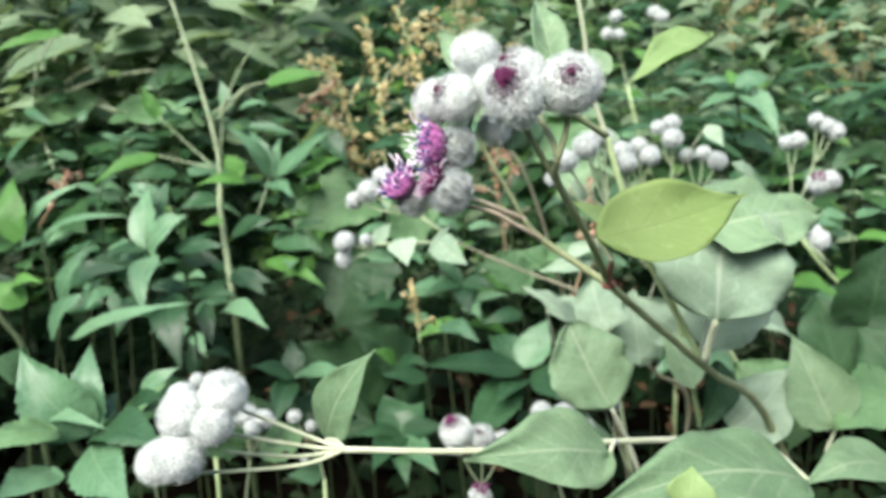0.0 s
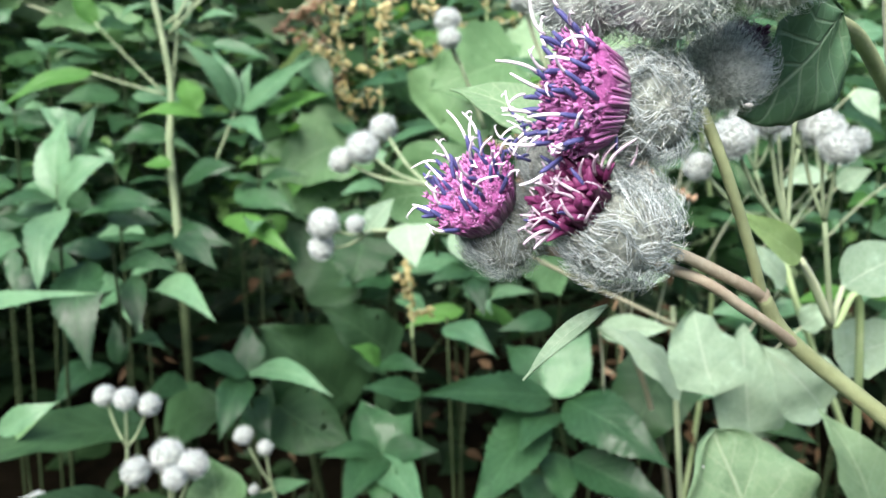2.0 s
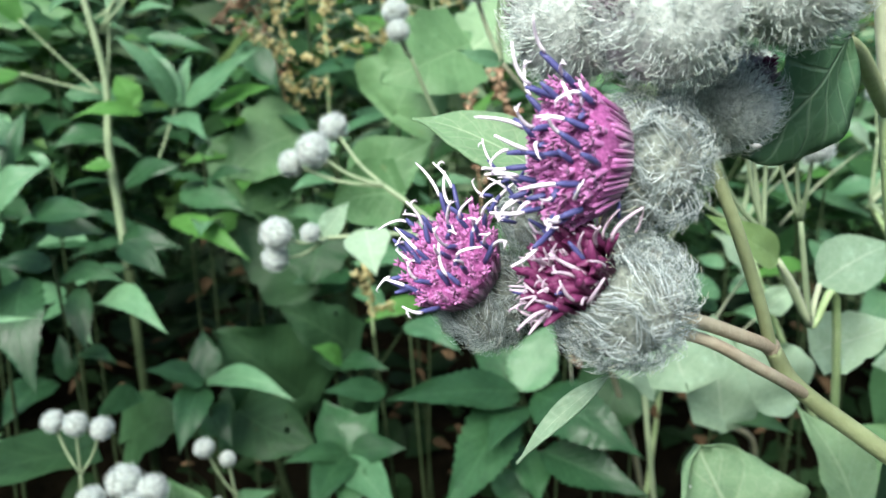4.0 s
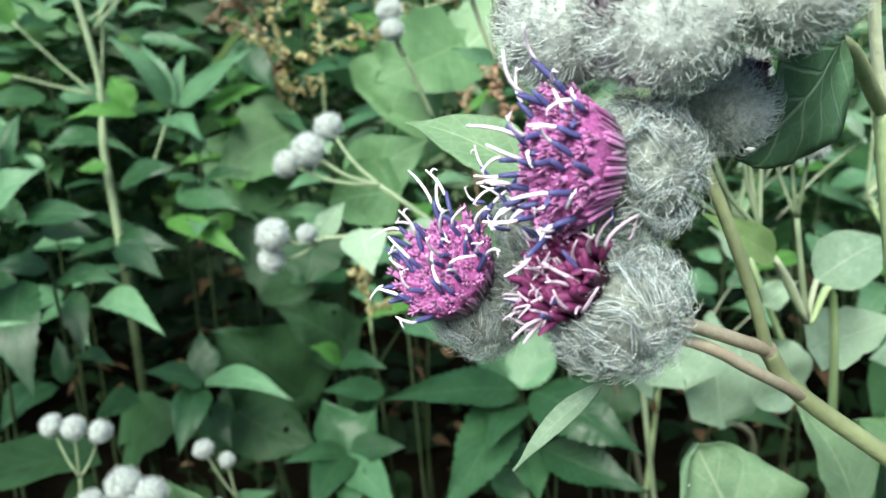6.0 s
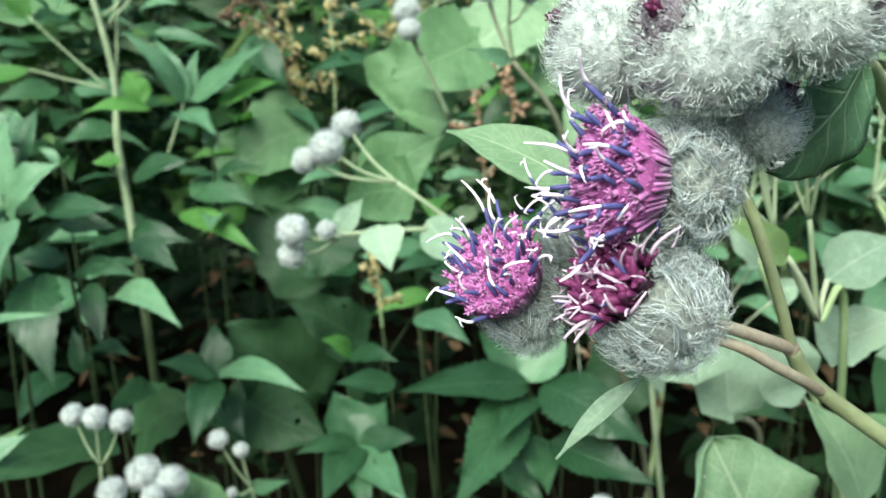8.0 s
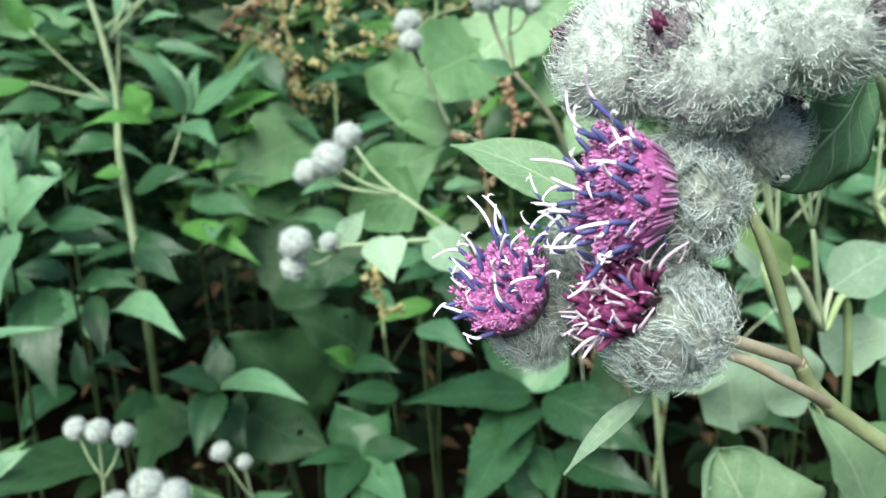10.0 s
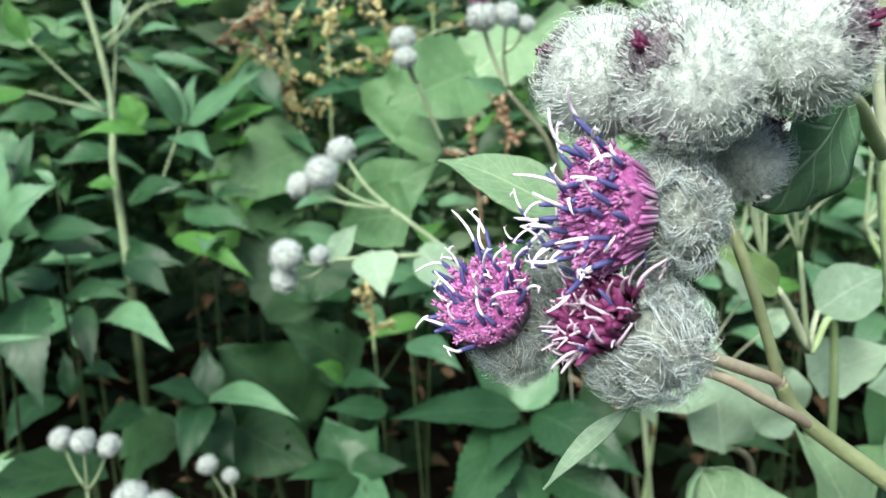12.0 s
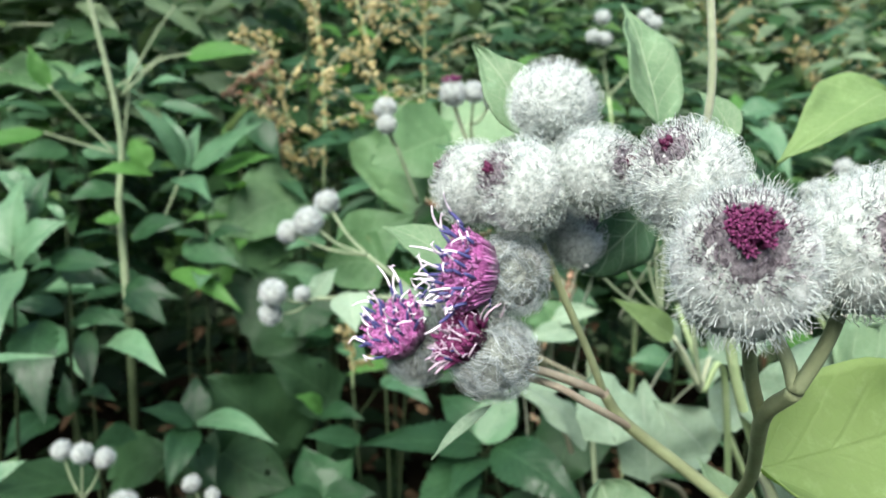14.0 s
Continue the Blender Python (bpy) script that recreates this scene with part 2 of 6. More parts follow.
LITTER = plain_material("dead_stalk", col(0.12, 0.08, 0.045), col(0.26, 0.19, 0.11), 40.0, 0.8)
WHITE = plain_material("white_fleck", col(0.75, 0.75, 0.7), col(0.85, 0.85, 0.8), 300.0, 0.6, 0.0)

# ---- building helpers ----
JOINED = ("floret_mass", "bract_coat", "wool_coat", "apex", "seed_spike")
WORLD, OTHER = {}, {}
rng = np.random.default_rng(7)
rnd = random.Random(11)


def V(p):
    return np.array(p, float)


def unit(v):
    v = np.asarray(v, float)
    return v / max(np.linalg.norm(v), 1e-9)


def thing(name, base, label, category, group="", kind=""):
    ob = new(name)
    ob.empty_display_size = 0.01
    ob.matrix_basis = Matrix.Translation(base)
    WORLD[ob] = Matrix.Translation(base)
    return tagged(ob, label, category, group, kind)


def part(name, mesh, material, parent, label="", m=None):
    """Links a mesh given in world places (or under the pose m) as a part of parent."""
    if material and not mesh.materials:
        mesh.materials.append(material)
    elif material and mesh.materials[0] != material:
        if (mesh.name, material.name) not in OTHER:
            OTHER[mesh.name, material.name] = mesh.copy()
            OTHER[mesh.name, material.name].materials[0] = material
        mesh = OTHER[mesh.name, material.name]
    ob = new(name, mesh)
    WORLD[ob] = m.copy() if m else Matrix.Identity(4)
    if parent:
        ob.parent = parent
        ob.matrix_parent_inverse = WORLD[parent].inverted()
    ob.matrix_basis = WORLD[ob]
    return tagged(ob, label, kind="stuff" if name in JOINED else "")


def make_mesh(name, verts, faces, uvs=None, smooth=True):
    me = bpy.data.meshes.new(name)
    me.from_pydata([tuple(v) for v in verts], [], faces)
    if uvs is not None:
        layer = me.uv_layers.new(name="UVMap")
        idx = np.zeros(len(me.loops), int)
        me.loops.foreach_get("vertex_index", idx)
        layer.data.foreach_set("uv", np.asarray(uvs, float)[idx].ravel())
    if smooth:
        me.polygons.foreach_set("use_smooth", np.ones(len(me.polygons), bool))
    me.update()
    return me


class Bag:
    """Gathers pieces into one mesh."""

    def __init__(self):
        self.v, self.f, self.uv, self.n = [], [], [], 0

    def add(self, verts, faces, uvs):
        self.v.append(np.asarray(verts, float))
        self.uv.append(np.asarray(uvs, float))
        self.f += [tuple(i + self.n for i in f) for f in faces]
        self.n += len(verts)

    def mesh(self, name):
        return make_mesh(name, np.concatenate(self.v), self.f, np.concatenate(self.uv))


def smooth_line(pts, steps=6):
    """A rounded line through the given places."""
    pts = [V(p) for p in pts]
    if len(pts) == 2:
        return [pts[0] + (pts[1] - pts[0]) * k / steps for k in range(steps + 1)]
    ext = [2 * pts[0] - pts[1]] + pts + [2 * pts[-1] - pts[-2]]
    out = []
    for a, b, c, d in zip(ext, ext[1:], ext[2:], ext[3:]):
        for k in range(steps):
            t = k / steps
            out.append(0.5 * (2 * b + (c - a) * t + (2 * a - 5 * b + 4 * c - d) * t * t + (3 * b - a - 3 * c + d) * t ** 3))
    return out + [pts[-1]]


def tube_data(line, radii, sides=8, cap=True):
    line = [V(p) for p in line]
    n = len(line)
    rad = np.interp(np.linspace(0, 1, n), np.linspace(0, 1, len(radii)), radii)
    verts, uvs, faces = [], [], []
    side = None
    for i, p in enumerate(line):
        d = unit(line[min(i + 1, n - 1)] - line[max(i - 1, 0)])
        if side is None:
            side = unit(np.cross(d, (0.31, 0.2, 0.93)))
        side = unit(side - d * (side @ d))
        up = np.cross(d, side)
        for k in range(sides):
            a = 2 * math.pi * k / sides
            verts.append(p + rad[i] * (math.cos(a) * side + math.sin(a) * up))
            uvs.append((k / sides, i / max(n - 1, 1)))
    for i in range(n - 1):
        for k in range(sides):
            q = (k + 1) % sides
            faces.append((i * sides + k, i * sides + q, (i + 1) * sides + q, (i + 1) * sides + k))
    if cap and sides > 2:
        faces.append(tuple(range((n - 1) * sides, n * sides)))
        faces.append(tuple(reversed(range(sides))))
    return verts, faces, uvs


def stem(parent, pts, r0, r1, material=STEM, name="stem", label="", sides=10, steps=8):
    line = smooth_line(pts, steps)
    wob = [V(p) + 0.12 * r0 * V(noise.noise_vector(Vector(p) * 60)) for p in line]
    return part(name, make_mesh(name, *tube_data(wob, (r0, 0.5 * (r0 + r1), r1), sides)), material, parent, label)


def outline(kind, v):
    """Half width of a blade along its length, 1 at the widest."""
    if kind == "cordate":
        return max(0.0, min(1.0, (v / 0.05) ** 0.5 if v < 0.05 else 1.0)) * (math.cos(max(0.0, v - 0.22) / 0.78 * math.pi / 2) ** 0.85 if v > 0.22 else 0.86 + 0.14 * math.sin(v / 0.22 * math.pi / 2))
    if kind == "lance":
        return math.sin(math.pi * min(1, v) ** 0.75) ** 1.25
    if kind == "round":
        return math.sin(math.pi * v ** 0.85) ** 0.6
    return math.sin(math.pi * v ** 0.66) ** (0.95 if v < 0.42 else 1.2)


def leaf_data(base, tip, width, kind="ovate", face=(0, -0.45, 0.85), roll=0.0, droop=0.08, fold=0.18, wave=0.05, teeth=0, curl=0.0, rows=16, cols=8):
    base, tip = V(base), V(tip)
    L = np.linalg.norm(tip - base)
    ax = (tip - base) / L
    nor = V(face) - ax * (V(face) @ ax)
    nor = unit(nor) if np.linalg.norm(nor) > 0.05 else unit(np.cross(ax, (1, 0.2, 0.1)))
    side = np.cross(ax, nor)
    a = radians(roll)
    nor, side = nor * math.cos(a) + side * math.sin(a), side * math.cos(a) - nor * math.sin(a)
    w = width / 2
    seed = Vector(base * 37.0) + Vector((rnd.random() * 9, 0, 0))
    bend = (rnd.random() - 0.5) * 0.10
    verts, uvs, faces = [], [], []
    for i in range(rows + 1):
        v = i / rows
        h = outline(kind, v) * w
        if teeth:
            h *= 1 - 0.13 * ((v * teeth) % 1.0) * (1 if 0.04 < v < 0.96 else 0)
        c = base + ax * L * v + nor * L * (droop * math.sin(math.pi * v) - curl * v * v) + side * L * bend * math.sin(math.pi * v)
        for j in range(cols + 1):
            u = 2 * j / cols - 1
            off = noise.noise(seed + Vector((v * 3.2, u * 1.6, 0)))
            lift = fold * abs(u) ** 1.7 * h + wave * 2.6 * w * off * (0.35 + abs(u))
            rip = (2.2 if kind in ("cordate", "round") else 1.2) * wave * w * math.sin(v * 17 + 5 * seed.x + (3 if u > 0 else 0)) * max(0, abs(u) - 0.55)
            back = ax * (-0.16 * L * abs(u) ** 1.5 * (1 - v) ** 4) if kind == "cordate" else 0
            edge = 1 + (0.13 if kind in ("cordate", "round") else 0.06) * (noise.noise(seed + Vector((v * 9, 4 if u > 0 else 9, 2))) + 0.4 * noise.noise(seed + Vector((v * 31, 4 if u > 0 else 9, 7))))
            verts.append(c + side * u * h * edge + nor * (lift + rip) + back)
            uvs.append((0.5 + u / 2, v))
    for i in range(rows):
        for j in range(cols):
            p = i * (cols + 1) + j
            faces.append((p, p + 1, p + cols + 2, p + cols + 1))
    return verts, faces, uvs


def leaf(parent, base, tip, width, material, name="leaf", label="", stalk=None, stalk_r=0.0008, thick=0.0, **shape):
    """A blade; stalk: the place where its stalk joins the plant."""
    ob = part(name, make_mesh(name, *leaf_data(base, tip, width, **shape)), material, parent, label)
    if thick:
        mod = ob.modifiers.new("thickness", "SOLIDIFY")
        mod.thickness = thick
    if stalk:
        mid = (V(stalk) + V(base)) / 2 + V((0, 0, 0.06 * np.linalg.norm(V(stalk) - V(base))))
        stem(parent, (stalk, mid, base), stalk_r * 1.25, stalk_r, STEM_PALE, "leaf_stalk", sides=6, steps=4)
    return ob


# ---- burdock flower heads ----
def sphere_points(n, low=-1.0, high=1.0):
    """Evenly spread directions, z between low and high."""
    k = np.arange(n) + 0.5
    z = low + (high - low) * k / n
    a = k * 2.399963
    s = np.sqrt(np.maximum(0, 1 - z * z))
    return np.stack([s * np.cos(a), s * np.sin(a), z], 1)


def body_mesh(r=0.78, rings=14, segs=20, shift=(0, 0, 0), lumps=0.0):
    verts, uvs, faces = [], [], []
    for i in range(rings + 1):
        t = math.pi * i / rings
        for j in range(segs):
            a = 2 * math.pi * j / segs
            d = V((math.sin(t) * math.cos(a), math.sin(t) * math.sin(a), math.cos(t)))
            k = r * (1 + 0.06 * noise.noise(Vector(d * 4)) + lumps * (noise.noise(Vector(d * 11)) + 0.7 * noise.noise(Vector(d * 23))))
            verts.append(d * k * (1, 1, 0.92) + V(shift))
            uvs.append((j / segs, i / rings))
    for i in range(rings):
        for j in range(segs):
            q = (j + 1) % segs
            faces.append((i * segs + j, (i + 1) * segs + j, (i + 1) * segs + q, i * segs + q))
    return make_mesh("head_body", verts, faces, uvs)


def cap_mesh(r, reach, rings=7, segs=24):
    """The dusky crown of a head, round its tip, as far down as reach (degrees)."""
    verts, uvs, faces = [], [], []
    for i in range(rings + 1):
        t = radians(reach) * i / rings
        for j in range(segs):
            a = 2 * math.pi * j / segs
            d = V((math.sin(t) * math.cos(a), math.sin(t) * math.sin(a), math.cos(t) * 0.93))
            verts.append(d * r * (1 + 0.05 * noise.noise(Vector(d * 13)) - 0.10 * (i / rings) ** 4))
            uvs.append((j / segs, i / rings))
    for i in range(rings):
        for j in range(segs):
            q = (j + 1) % segs
            faces.append((i * segs + j, (i + 1) * segs + j, (i + 1) * segs + q, i * segs + q))
    return make_mesh("crown", verts, faces, uvs)


def bed_mesh():
    """The packed mass of florets under their tips: a drum with a domed top."""
    prof = ((0.40, 0.45), (0.52, 0.64), (0.62, 0.80), (0.70, 0.95), (0.70, 1.06), (0.58, 1.15), (0.36, 1.20), (0.0, 1.22))
    verts, uvs, faces, n = [], [], [], 40
    line = smooth_line([(a, 0, b) for a, b in prof], 3)
    for i, p in enumerate(line):
        for j in range(n):
            a = 2 * math.pi * j / n
            q = V((p[0] * math.cos(a), p[0] * math.sin(a), p[2]))
            verts.append(q * (1 + 0.035 * noise.noise(Vector(q * 14)) + 0.02 * noise.noise(Vector(q * 5))))
            uvs.append((j / n, i / len(line)))
    for i in range(len(line) - 1):
        for j in range(n):
            q = (j + 1) % n
            faces.append((i * n + j, i * n + q, (i + 1) * n + q, (i + 1) * n + j))
    return make_mesh("floret_bed", verts, faces, uvs)


def spine_mesh(n, low, high, length, thick, hook, segs=4, sides=3, seed=0, stray=0.22, foot=0.74, sweep=0.18, flow=0.5):
    """Bracts of a head of radius 1: awl-shaped, each with a hooked tip. sweep: how far they lean towards the head's tip."""
    g = np.random.default_rng(seed)
    bag = Bag()
    for d in sphere_points(n, low, high):
        d = unit(d + g.normal(0, 0.07, 3))
        t = unit(np.cross(d, g.normal(0, 1, 3)))
        up = unit(V((0, 0, 1)) - d * d[2]) if abs(d[2]) < 0.98 else t
        cross = np.cross(d, up)
        sway = noise.noise(Vector(d * 4.5) + Vector((seed, 0, 0)))
        lean = unit(d + up * (g.normal(sweep, 0.12) + 0.5 * noise.noise(Vector(d * 3.5) + Vector((0, seed, 0)))) + cross * (flow * sway + g.normal(0, 0.12)) + t * g.normal(0, stray))
        L = length * g.uniform(0.7, 1.2)
        line = []
        for k in range(segs + 1):
            s = k / segs
            bow = hook * L * max(0, s - 0.55) ** 2 * 3.2
            line.append(d * foot + lean * L * s + t * bow + up * bow * 0.4 - lean * bow * 0.5)
        w = thick * g.uniform(0.7, 1.25)
        bag.add(*tube_data(line, (w, w * 0.8, w * 0.55, w * 0.35), sides, cap=False))
    return bag.mesh("bracts")


def swathe_mesh(n, seed, thick=0.010, zmax=0.80):
    """Matted locks of wool that sweep side by side from the foot of a head to its tip, with dark gaps between them."""
    g = np.random.default_rng(seed)
    bag = Bag()
    for k in range(n):
        d, rr = unit(g.normal(0, 1, 3)), g.uniform(0.84, 0.97)
        if d[2] > zmax:
            continue
        ph, line, step = g.uniform(0, 6), [], g.uniform(0.05, 0.11)
        for i in range(7):
            up = unit(V((0, 0, 1)) - d * d[2])
            cross = np.cross(d, up)
            swirl = 2.6 * noise.noise(Vector(d * 2.6) + Vector((seed * 3.1, 0, 0))) + 0.35 * math.sin(ph + i)
            line.append(d * (rr + 0.07 * noise.noise(Vector(d * 5)) + 0.02 * i * (i > 4)))
            d = unit(d + step * (up + cross * swirl)) if d[2] < zmax else d
            if d[2] >= zmax:
                break
        if len(line) > 3:
            w = thick * g.uniform(0.35, 1.2)
            bag.add(*tube_data(line, (w * 0.5, w, w * 0.8, w * 0.3), 3, cap=False))
    return bag.mesh("wool")


def hair_mesh(n, seed, r0=0.84, r1=1.0, thick=0.0042, span=0.75, zmax=2.0):
    """Cobweb wool: fine strands that run over and between the bracts."""
    g = np.random.default_rng(seed)
    bag = Bag()
    for k in range(n):
        d = unit(g.normal(0, 1, 3))
        t = unit(np.cross(d, g.normal(0, 1, 3)))
        s = np.cross(d, t)
        w, ph, rr = g.uniform(0.2, span), g.uniform(0, 6), g.uniform(r0, r1)
        if d[2] > zmax:
            continue
        if d[2] > 0.75:
            rr = 0.85
        line = []
        for i in range(6):
            a = (i / 5 - 0.5) * w
            q = unit(d * math.cos(a) + t * math.sin(a) + s * 0.16 * math.sin(ph + 6 * a))
            line.append(q * (rr + 0.05 * math.sin(ph + 9 * a)))
        bag.add(*tube_data(line, (thick * 0.4, thick, thick * 0.4), 3, cap=False))
    return bag.mesh("wool")


def floret_piece(lengths, radii, bow=0.0, fork=False):
    """One floret, style or anther tube along z, of length 1."""
    bag = Bag()
    line = [V((bow * s * s, 0, s)) for s in lengths]
    bag.add(*tube_data(line, radii, 6))
    if fork:
        e = line[-2]
        bag.add(*tube_data([e, e + (-0.10, 0.02, 0.10), e + (-0.26, 0.05, 0.10), e + (-0.36, 0.06, 0.0)], (radii[-2], radii[-2] * 0.7, radii[-2] * 0.3), 5))
    return bag.mesh("floret")


def corolla(bow):
    """A floret: a slim tube that ends in five pointed lobes."""
    bag = Bag()
    line = [V((bow * s * s, 0, s)) for s in (0, 0.5, 0.75, 0.90)]
    bag.add(*tube_data(line, (0.030, 0.034, 0.040, 0.042), 6))
    e = line[-1]
    for k in range(5):
        a = 2 * math.pi * k / 5
        d = V((math.cos(a), math.sin(a), 0))
        bag.add(*tube_data([e + d * 0.026, e + d * 0.042 + (0, 0, 0.07), e + d * 0.066 + (0, 0, 0.12)], (0.020, 0.016, 0.004), 4))
    return bag.mesh("floret")


def mass_mesh(n, seed):
    """The many fine florets of an open head, packed side by side into a domed brush."""
    g = np.random.default_rng(seed)
    bag = Bag()
    for k in range(n):
        r = 0.78 * math.sqrt((k + 0.5) / n)
        a = k * 2.399963
        d = unit(V((math.cos(a) * r * 0.46, math.sin(a) * r * 0.46, 1)) + g.normal(0, 0.06, 3))
        p = V((math.cos(a) * r * 0.74, math.sin(a) * r * 0.74, 0.60))
        L = (0.68 - 0.26 * (r / 0.78) ** 3 + 0.09 * noise.noise(Vector(p * 6))) * g.uniform(0.88, 1.08)
        w = g.uniform(0.015, 0.024)
        bag.add(*tube_data([p, p + d * L * 0.5, p + d * L * 0.92, p + d * L], (w, w, w * 1.2, w * 0.5), 5))
    return bag.mesh("floret_mass")


def tuft_places(n, rad, spread, seed, jitter):
    """Base, direction and share of the radius for n pieces of a tuft on a head of radius 1."""
    g = np.random.default_rng(seed)
    for k in range(n):
        r = rad * math.sqrt((k + 0.5) / n)
        a = k * 2.399963 + seed
        d = unit(V((math.cos(a) * r * spread, math.sin(a) * r * spread, 1)) + g.normal(0, jitter, 3))
        yield V((math.cos(a) * r, math.sin(a) * r, 0.66)), d, r / rad, g


HEAD_MESH = {
    "body": body_mesh(0.80, 20, 30, lumps=0.06),
    "pale_body": body_mesh(0.88, 28, 40, lumps=0.045),
    "far_body": body_mesh(0.84, 18, 26, lumps=0.08),
    "near": [spine_mesh(620, -0.98, 0.78, 0.34, 0.0080, 0.75, 5, 3, s, 0.12, 0.76, 0.42, 1.1) for s in (1, 2)],
    "bristle": [spine_mesh(1200, -0.97, 0.89, 0.24, 0.0072, 0.8, 5, 3, s, 0.10, 0.84, 0.22) for s in (21, 22)],
    "bristle_open": [spine_mesh(1250, -0.97, 0.86, 0.26, 0.0070, 0.35, 3, 3, 26, 0.20, 0.82)] * 2,
    "bristle_side": [spine_mesh(700, -0.97, 0.95, 0.22, 0.0080, 0.5, 3, 3, s, 0.18, 0.84) for s in (27, 28)],
    "thin_wool": [hair_mesh(500, s, 0.87, 0.95, thick=0.0026, span=0.40, zmax=0.84) for s in (23, 24)],
    "tip_wool": [hair_mesh(500, 29, 0.87, 0.97, thick=0.0024, span=0.45, zmax=0.72)] * 2,
    "side_wool": [hair_mesh(600, s, 0.86, 0.97, thick=0.0030, span=0.5) for s in (31, 32)],
    "far": [spine_mesh(260, -0.97, 0.97, 0.26, 0.0125, 0.5, 3, 3, s, 0.22, 0.80) for s in (3, 4)],
    "eye": spine_mesh(620, 0.66, 0.985, 0.19, 0.0080, 0.5, 3, 3, 25, 0.22, 0.80),
    "apex": spine_mesh(210, 0.80, 1.0, 0.16, 0.0085, 0.7, 4, 3, 5, 0.3, 0.82),
    "crown": cap_mesh(0.91, 38),
    "small_crown": cap_mesh(0.905, 27),
    "bed": bed_mesh(),
    "mass": mass_mesh(950, 61),
    "wool": [swathe_mesh(1900, s, 0.0052) for s in (6, 7)],
    "wool_far": hair_mesh(110, 8, thick=0.012),
}
TUBE = [corolla(b) for b in (0.0, 0.12, -0.14)]
LOBE = [floret_piece((0, 0.5, 0.8, 1.0), (0.05, 0.06, 0.07, 0.02), b) for b in (0.1, -0.3)]
BUDLET = [floret_piece((0, 0.5, 0.8, 1.0), (0.045, 0.05, 0.045, 0.015), b) for b in (0.05, -0.08)]
STYLE = [floret_piece((0, 0.2, 0.4, 0.6, 0.8, 1.0), (0.062, 0.068, 0.066, 0.06, 0.05, 0.03), b, f) for b, f in ((0.45, True), (-0.6, True), (0.9, False), (-0.3, False))]
HORN = [floret_piece((0, 0.3, 0.7, 1.0), (0.078, 0.095, 0.09, 0.05), b) for b in (0.06, -0.1)]


def tuft(head, m, n, rad, spread, length, out, meshes, material, name, seed, jitter, label="", lift=0.0):
    """Pieces of a tuft, each an object of its own under the head."""
    for p, d, share, g in tuft_places(n, rad, spread, seed, jitter):
        L = length * g.uniform(0.75, 1.2) * (1 - 0.15 * share ** 2)
        q = Vector(d).to_track_quat("Z", "Y").to_matrix().to_4x4() @ Matrix.Rotation(g.uniform(0, 6.3), 4, "Z")
        w = L if out else 1.0
        k = m @ Matrix.Translation(Vector(p + d * out * g.uniform(0.75, 1.05))) @ q @ Matrix.Diagonal((w, w, L, 1))
        part(name, meshes[int(g.integers(len(meshes)))], material, head, label, k)


def plumes(head, m, n, rad, spread, out, length, seed, jitter, tip):
    """Dark anther tubes that stand out of the tuft, each with a pale curling style at its end."""
    for p, d, share, g in tuft_places(n, rad, spread, seed, jitter):
        L = length * g.uniform(0.7, 1.3)
        q = Vector(d).to_track_quat("Z", "Y").to_matrix().to_4x4() @ Matrix.Rotation(g.uniform(0, 6.3), 4, "Z")
        s = p + V((0, 0, 1)) * out * (1 - 0.25 * share) + d * 0.12
        part("anther_tube", HORN[int(g.integers(len(HORN)))], ANTHER, head, "dark violet anther tube", m @ Matrix.Translation(Vector(s)) @ q @ Matrix.Diagonal((0.40, 0.40, L, 1)))
        if g.random() < 0.85:
            w = L * g.uniform(0.7, 1.35)
            part("style", STYLE[int(g.integers(len(STYLE)))], tip, head, "white curling style", m @ Matrix.Translation(Vector(s + d * L * 0.9)) @ q @ Matrix.Diagonal((0.34, 0.34, w, 1)))


TURN = [0]


